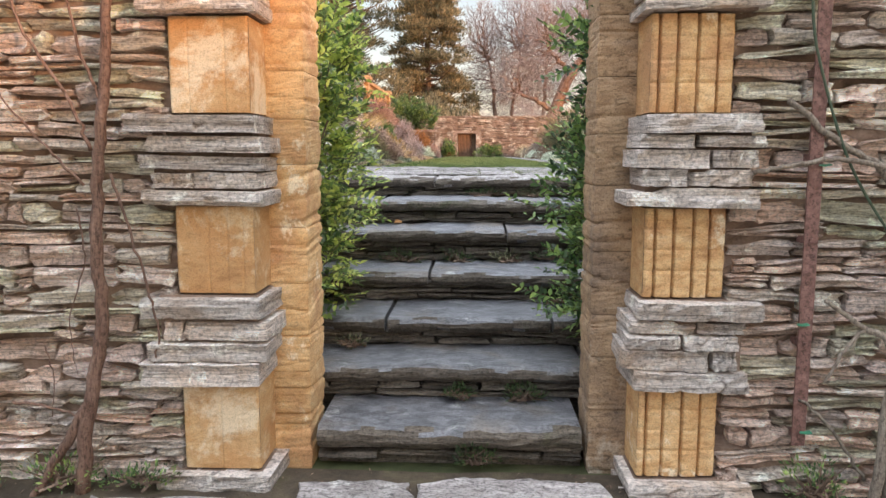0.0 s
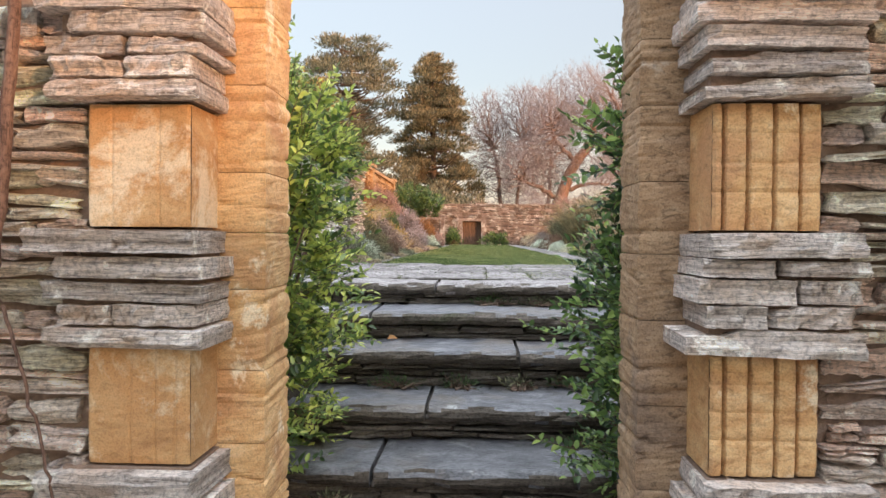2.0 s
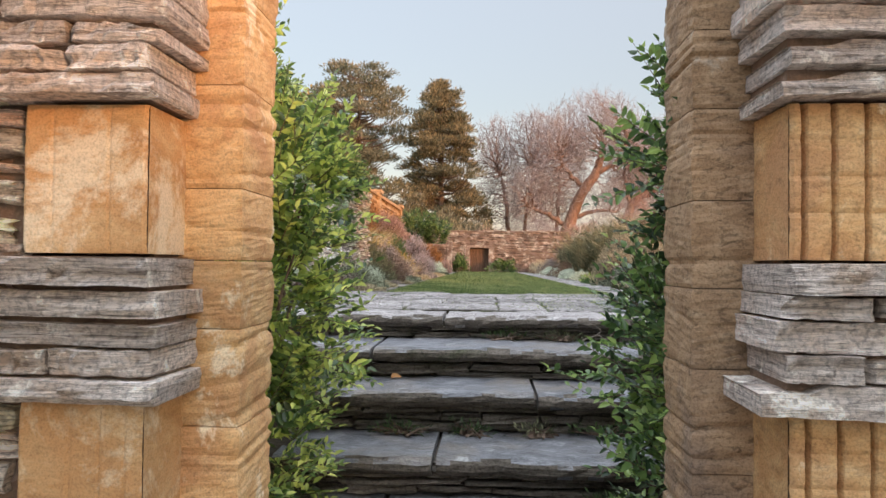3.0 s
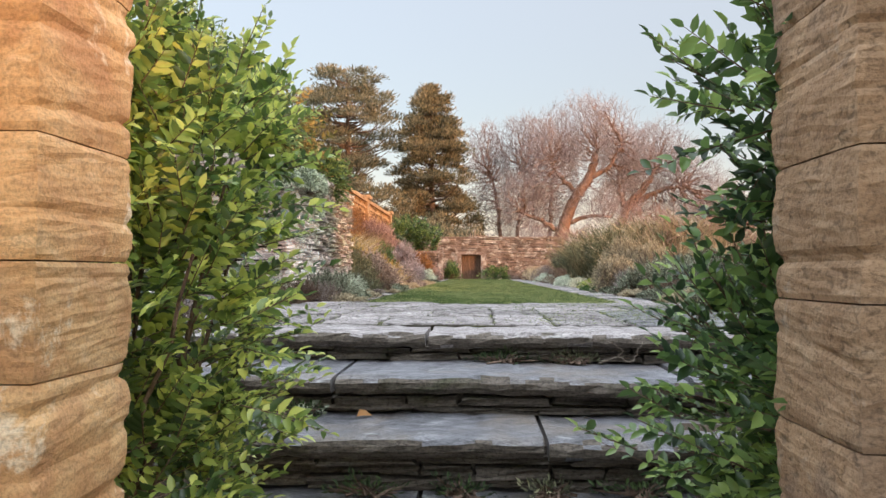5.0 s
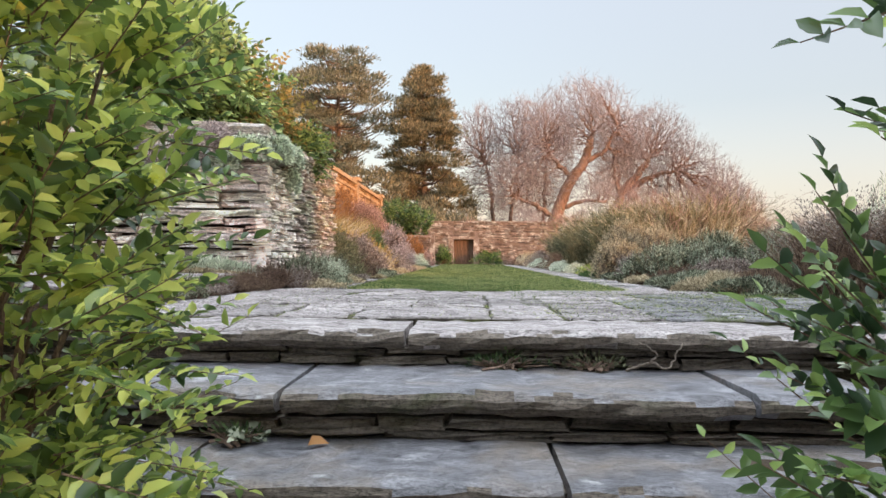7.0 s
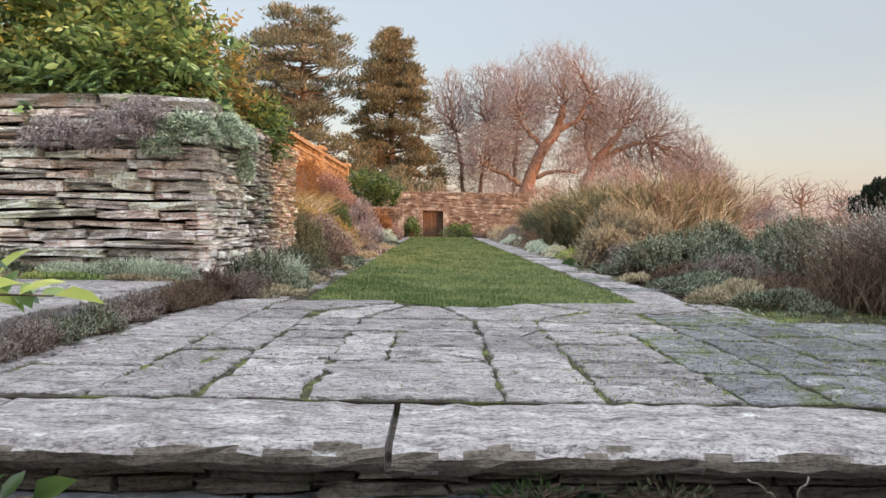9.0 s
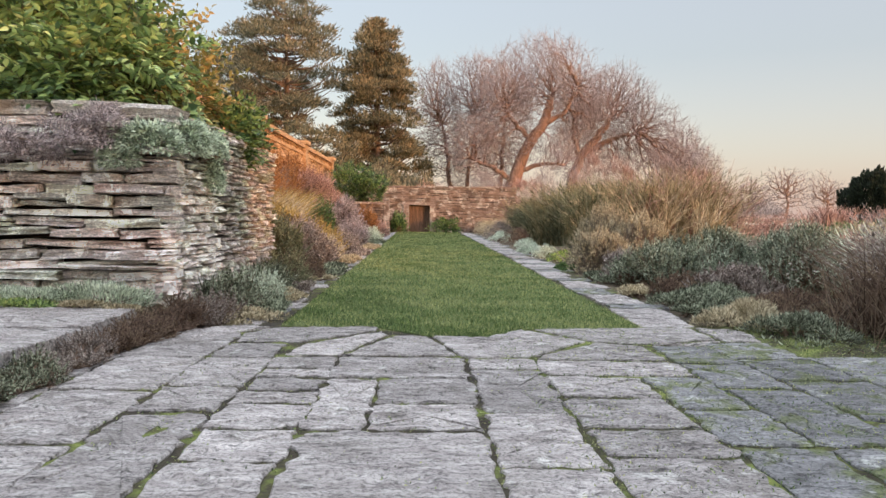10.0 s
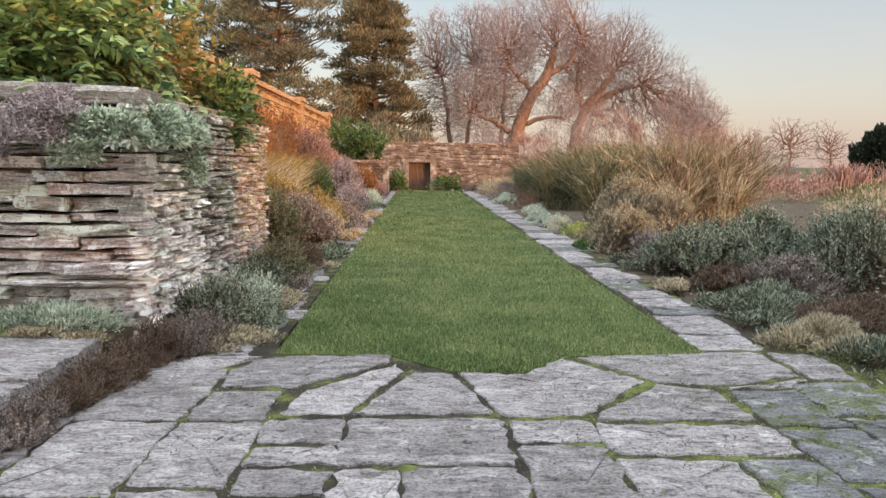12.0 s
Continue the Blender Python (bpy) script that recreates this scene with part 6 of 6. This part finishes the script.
# ---- trees ----
def bare_tree(name, base, tips, crowns, n, seed, label, tip=0.006, curl=0.5):
    """A leafless tree: boles along the given paths, and boughs that share out the crowns (centre and radii) and end in fine twigs."""
    rng = np.random.default_rng(seed)
    t = thing(name, base, label, "tree", "bare winter trees")
    at = np.array(base, float)
    nodes, stems = [], []
    for path, rr in tips:
        pts = [tuple(np.array(q, float) - at) for q in path]
        segs = bent(pts, rr, rr * 0.4, 6, seed, 0.06)
        nm = "limb" if stems else "trunk"
        stems.append(part(nm, mesh_of(nm, *pipe_arrays(segs, 9), TREE_BARK, smooth=True), t, "" if nm == "limb" else "thick bare trunk"))
        nodes += [s[3:6] for s in segs[len(segs) // 4:]]
    first = len(nodes)
    vol = np.array([np.prod(r) for _, r in crowns])
    pick = rng.choice(len(crowns), n, p=vol / vol.sum())
    u = ball(rng, n)
    rad = rng.random(n) ** 0.42 * lumpy(u, seed, 0.16)
    T = np.array([c for c, _ in crowns], float)[pick] - at + u * np.array([r for _, r in crowns], float)[pick] * rad[:, None]
    T = T[T[:, 2] > 0.6]
    X = np.array(nodes)
    T = T[np.argsort(np.min(np.linalg.norm(T[:, None] - X[None], axis=2), 1))]
    m = len(T)
    P, cost, up = np.zeros((first + m, 3)), np.zeros(first + m), np.full(first + m, -1)
    P[:first] = X
    for k in range(m):
        i = first + k
        d = np.sqrt(((P[:i] - T[k]) ** 2).sum(1))
        j = int(np.argmin(d + curl * cost[:i]))
        P[i], up[i], cost[i] = T[k], j, cost[j] + d[j]
    load = np.ones(first + m)
    for i in range(first + m - 1, first - 1, -1):
        load[up[i]] += load[i]
    rads = tip * np.minimum(load, 600) ** 0.5
    ends = np.arange(first, first + m)
    a, b = P[up[ends]], P[ends]
    long = np.linalg.norm(b - a, axis=1, keepdims=True)
    mid = (a + b) / 2 + rng.normal(0, 0.1, (m, 3)) * long + np.array((0, 0, -0.05)) * long
    r0 = np.minimum(rads[up[ends]], rads[ends] * 1.5)[:, None]
    r1 = rads[ends][:, None]
    S = np.concatenate((np.concatenate((a, mid, r0, (r0 + r1) / 2), 1), np.concatenate((mid, b, (r0 + r1) / 2, r1), 1)))
    thick = S[:, 6] > 0.035
    k = 3
    src = np.repeat(ends[load[ends] < 4], k)
    d = unit(unit(P[src] - P[up[src]]) + rng.normal(0, 0.5, (len(src), 3)) + np.array((0, 0, 0.2)))
    ln = rng.uniform(0.3, 0.9, len(src))[:, None]
    tw = np.concatenate((P[src], P[src] + d * ln, np.full((len(src), 1), tip * 0.9), np.full((len(src), 1), tip * 0.6)), 1)
    if thick.any():
        part("bough", mesh_of("bough", *tube_arrays(S[thick], 6), TREE_BARK, smooth=True), t, kind="stuff")
    part("crown", mesh_of("crown", *tube_arrays(np.concatenate((S[~thick], tw)), 3), TWIG), t, "fine bare twigs", kind="stuff")
    return t


G = TOP
bare_tree("bare_tree", (5.0, 54, G), [([(5.0, 54, G), (5.9, 54, 5.2), (7.6, 54, 8.4), (8.0, 54, 9.9)], 0.52), ([(5.6, 54, 4.4), (4.2, 54.3, 5.4), (2.9, 54.5, 5.9)], 0.2), ([(6.9, 54, 7.0), (5.6, 54.2, 8.4), (5.0, 54.2, 9.6)], 0.2), ([(7.3, 54, 8.0), (8.9, 53.8, 9.0), (9.8, 53.8, 10.6)], 0.2), ([(5.9, 54, 5.0), (7.6, 53.6, 5.6), (8.9, 53.6, 5.5)], 0.18)],
          [((8.1, 54, 11.3), (2.5, 2.4, 2.7)), ((5.4, 54, 9.6), (2.4, 2.2, 2.6)), ((10.0, 54, 9.6), (1.9, 2.0, 2.3)), ((3.6, 54.3, 6.6), (2.4, 2.0, 2.2)), ((8.2, 53.6, 6.6), (2.2, 1.6, 1.6))], 5200, 11, "old leaning bare tree with a massive trunk glowing in low sun", 0.0072)
bare_tree("bare_tree", (9.4, 56, G), [([(9.4, 56, G), (10.2, 56, 5.6), (11.8, 56, 7.9), (12.4, 56, 8.9)], 0.4), ([(10.9, 56, 6.7), (13.0, 56.3, 7.6), (14.4, 56.5, 8.0)], 0.24), ([(10.4, 56, 6.0), (9.9, 55.8, 7.8), (9.9, 55.8, 9.0)], 0.18)],
          [((12.8, 56, 9.9), (2.4, 2.3, 2.6)), ((15.0, 56.3, 8.0), (2.4, 2.2, 2.5)), ((17.0, 56.6, 5.8), (2.2, 2.0, 2.1)), ((10.6, 56, 8.6), (1.8, 1.8, 2.2)), ((12.6, 56, 6.6), (2.4, 1.8, 1.8))], 4600, 12, "spreading bare winter tree with a leaning sunlit trunk", 0.0072)
bare_tree("bare_tree", (1.8, 58, G), [([(1.8, 58, G), (1.5, 58, 5.4), (1.0, 58, 8.6)], 0.2), ([(2.4, 58.4, G), (3.0, 58, 5.8), (3.4, 58, 9.2)], 0.18)], [((0.7, 58, 9.6), (1.8, 1.8, 3.6)), ((3.4, 58, 10.0), (1.9, 1.8, 3.7)), ((2.0, 58, 6.2), (2.4, 1.6, 2.4))], 3600, 13, "slender twin-stemmed bare winter tree", 0.008)
bare_tree("bare_tree", (5.4, 61, G), [([(5.4, 61, G), (5.6, 61, 6.0), (5.8, 61, 10.0)], 0.22)], [((5.8, 61, 10.8), (2.4, 1.8, 3.8)), ((5.6, 61, 6.8), (2.2, 1.6, 2.4))], 2000, 16, "slender bare winter tree", 0.008)
bare_tree("bare_tree", (11.2, 62, G), [([(11.2, 62, G), (11.4, 62, 6.0), (11.4, 62, 9.6)], 0.22)], [((11.4, 62, 9.8), (2.5, 1.8, 3.4)), ((11.4, 62, 6.6), (2.3, 1.6, 2.2))], 1300, 17, "slender bare winter tree", 0.008)
bare_tree("bare_tree", (18.0, 60, G), [([(18.0, 60, G), (18.4, 60, 4.2), (18.8, 60, 6.0)], 0.2), ([(20.4, 60.5, G), (20.6, 60.5, 3.6), (20.4, 60.5, 5.0)], 0.16)], [((18.5, 60, 6.4), (2.0, 1.8, 2.3)), ((20.3, 60.4, 5.2), (1.6, 1.6, 1.9))], 1900, 14, "small rounded bare winter tree", 0.0075)
for k, (x, y, h) in enumerate(((46, 110, 5.0), (52, 112, 7.0), (60, 116, 6.0), (38, 105, 4.5), (72, 120, 6.5))):
    bare_tree("bare_tree", (x, y, G), [([(x, y, G), (x + 0.4, y, G + h * 0.35), (x + 0.2, y, G + h * 0.6)], 0.25)], [((x, y, G + h * 0.75), (h * 0.5, h * 0.4, h * 0.5))], 320, 30 + k, "small distant bare tree", 0.02)

for k, (x, y, w, h) in enumerate(((0.5, 47.5, 1.6, 2.2), (3.2, 47.0, 1.6, 2.6), (5.6, 46.5, 1.5, 2.2), (7.6, 47, 1.6, 3.6), (10.2, 48, 1.8, 4.3), (13.2, 49, 1.9, 4.0), (16.2, 50, 2.0, 3.0), (19.5, 51, 2.2, 2.0))):
    mound("thicket", (x, y, G), [((x, y, G + h * 0.45), (w, 1.0, h * 0.75)), ((x + 0.6, y, G + h * 0.3), (w, 1.0, h * 0.6))], 5000, 0.3, (PINKISH, TWIG)[k % 2], "dense orange-brown twiggy winter thicket", "thicket", 190 + k, 0.045, 1.0, 0.3, 0.4, spread=0.7, puffs=14)



def conifer(name, base, height, profile, low, clumps, material, label, seed, trunk=0.32, wide=(0.7, 1.3), flat=0.42, leaves=300, needle=0.3, inner=0.35, lean=0.0):
    """A conifer: a straight trunk, limbs out to its clumps of needles; profile gives the crown's radius over its height."""
    rng = np.random.default_rng(seed)
    t = thing(name, base, label, "tree", "conifers behind the end wall")
    part("trunk", mesh_of("trunk", *pipe_arrays(bent([(0, 0, 0), (0.12 + lean, 0, height * 0.5), (lean * 2, 0, height * 0.97)], trunk, 0.05, 8, seed, 0.03), 8), BARK, smooth=True), t, "straight brown trunk")
    segs, P, D = [], [], []
    hs = low + (0.985 - low) * rng.random(clumps) ** 0.9
    for f in hs:
        a = rng.uniform(0, 6.28)
        r = profile(f) * (inner + (1 - inner) * rng.random() ** 0.6) * rng.uniform(0.85, 1.12)
        c = np.array((math.cos(a) * r + lean * 2 * f, math.sin(a) * r, f * height))
        root = np.array((lean * 2 * f, 0, max(0.3, f * height - 0.25 * r - 0.2)))
        segs += bent([tuple(root), tuple((root + c) / 2 + np.array((0, 0, -0.12 * r))), tuple(c)], 0.03 + 0.018 * r, 0.015, 3, int(f * 9999), 0.03)
        w = rng.uniform(*wide) * (0.55 + 0.45 * min(1, profile(f) / 2))
        k = int(leaves * (w / wide[1]) ** 2) + 30
        v = ball(rng, k)
        v[:, 2] = np.where(v[:, 2] < -0.2, -v[:, 2], v[:, 2])
        rad = rng.random(k)[:, None] ** 0.45
        q = c + v * np.array((w, w, w * flat)) * rad * lumpy(v, int(f * 7777), 0.3)[:, None]
        P.append(q)
        D.append(v * np.array((1, 1, 0.7)) + np.array((math.cos(a) * 0.4, math.sin(a) * 0.4, 0.75)))
    P, D = np.concatenate(P), np.concatenate(D)
    n = len(P)
    L = needle * rng.uniform(0.6, 1.3, n)
    V, F = leaf_arrays(P, unit(D) + rng.normal(0, 0.3, (n, 3)), rng.normal(0, 1, (n, 3)), L, L * 0.26)
    part("limb", mesh_of("limb", *tube_arrays(segs, 5), BARK), t, "bare brown limbs", kind="stuff")
    part("crown", mesh_of("crown", V, F, material), t, "clumped crown of needles")


conifer("fir_tree", (-3.5, 56, G), 13.9, lambda f: np.interp(f, (0, 0.2, 0.5, 0.75, 0.92, 1.0), (3.4, 3.5, 2.9, 2.0, 1.0, 0.2)), 0.08, 250, SPRUCE, "dense dark conifer with sunlit brownish tips", 21, inner=0.3, needle=0.26, leaves=340, flat=0.52, wide=(0.55, 1.05))
conifer("pine_tree", (-9.6, 56, G), 15.0, lambda f: np.interp(f, (0.35, 0.5, 0.65, 0.85, 1.0), (1.6, 3.0, 3.9, 3.3, 1.6)), 0.4, 125, PINE, "tall open pine with a rusty sunlit crown", 22, wide=(0.7, 1.2), flat=0.4, inner=0.25, needle=0.28)
conifer("pine_tree", (-14.0, 60, G), 13.0, lambda f: np.interp(f, (0.35, 0.5, 0.65, 0.85, 1.0), (1.6, 3.0, 3.6, 3.0, 1.4)), 0.45, 70, PINE, "tall open pine with a rusty sunlit crown", 23, flat=0.4, inner=0.25, needle=0.28)
conifer("pine_tree", (-7.2, 51, G), 6.6, lambda f: np.interp(f, (0, 0.4, 0.75, 1.0), (1.8, 2.5, 2.2, 0.8)), 0.15, 60, SPRUCE, "small bushy brown-green pine", 24, trunk=0.2, wide=(0.6, 1.0), flat=0.5, leaves=260, needle=0.24)
for k, (x, y, rx, rz) in enumerate(((-3.0, 49, 1.8, 1.9), (-11, 52, 3.0, 2.6), (-0.2, 50, 1.4, 1.6))):
    mound("undergrowth", (x, y, G), [((x, y, 2.6), (rx, 1.5, rz))], 3500, 0.3, PINE, "brown-green thicket behind the end wall", seed=180 + k, width=0.22, lump=0.5)

# ---- litter and moss ----
def scatter(name, x0, x1, y0, y1, z, n, size, material, label, category, seed, rise=0.4, width=0.4):
    rng = np.random.default_rng(seed)
    P = np.stack((rng.uniform(x0, x1, n), rng.uniform(y0, y1, n), np.full(n, z)), 1)
    D = unit(np.stack((rng.normal(0, 1, n), rng.normal(0, 1, n), np.abs(rng.normal(0, rise, n))), 1))
    L = size * rng.uniform(0.5, 1.4, n)
    V, F = leaf_arrays(P, D, np.tile(np.array([[0, 0, 1.0]]), (n, 1)) + rng.normal(0, 0.3, (n, 3)), L, L * width)
    tagged(new(name, mesh_of(name, V, F, material)), label, category, kind="stuff")


scatter("leaf_litter", 2.3, 6.0, 9.8, 20, 1.312, 9000, 0.06, BROWN_TWIG, "dry brown leaf litter on the border soil", "leaf litter", 301)
scatter("leaf_litter", -2.3, -1.72, 11.0, 24, 1.312, 5000, 0.05, BROWN_TWIG, "dry brown leaf litter on the border soil", "leaf litter", 302)
scatter("ground_cover", 2.3, 4.5, 9.8, 20, 1.315, 7000, 0.06, GREYGREEN, "thin grey-green ground cover on the border soil", "ground cover", 303, 1.2, 0.25)
scatter("ground_cover", -2.4, -1.72, 11.0, 22, 1.315, 3500, 0.06, GREYGREEN, "thin grey-green ground cover on the border soil", "ground cover", 304, 1.2, 0.25)
scatter("moss", -1.6, 0.3, 7.3, 10.7, 1.342, 7000, 0.012, GRASS, "tiny moss tufts in the paving joints", "moss", 307, 1.0, 0.4)
scatter("moss", 0.3, 3.3, 7.2, 10.7, 1.345, 24000, 0.012, GRASS, "tiny moss tufts in the paving joints", "moss", 305, 1.0, 0.4)
scatter("leaf_litter", -2.3, 2.1, 2.0, 3.45, 0.014, 900, 0.02, BROWN_TWIG, "fine dry litter on the court soil", "leaf litter", 306)
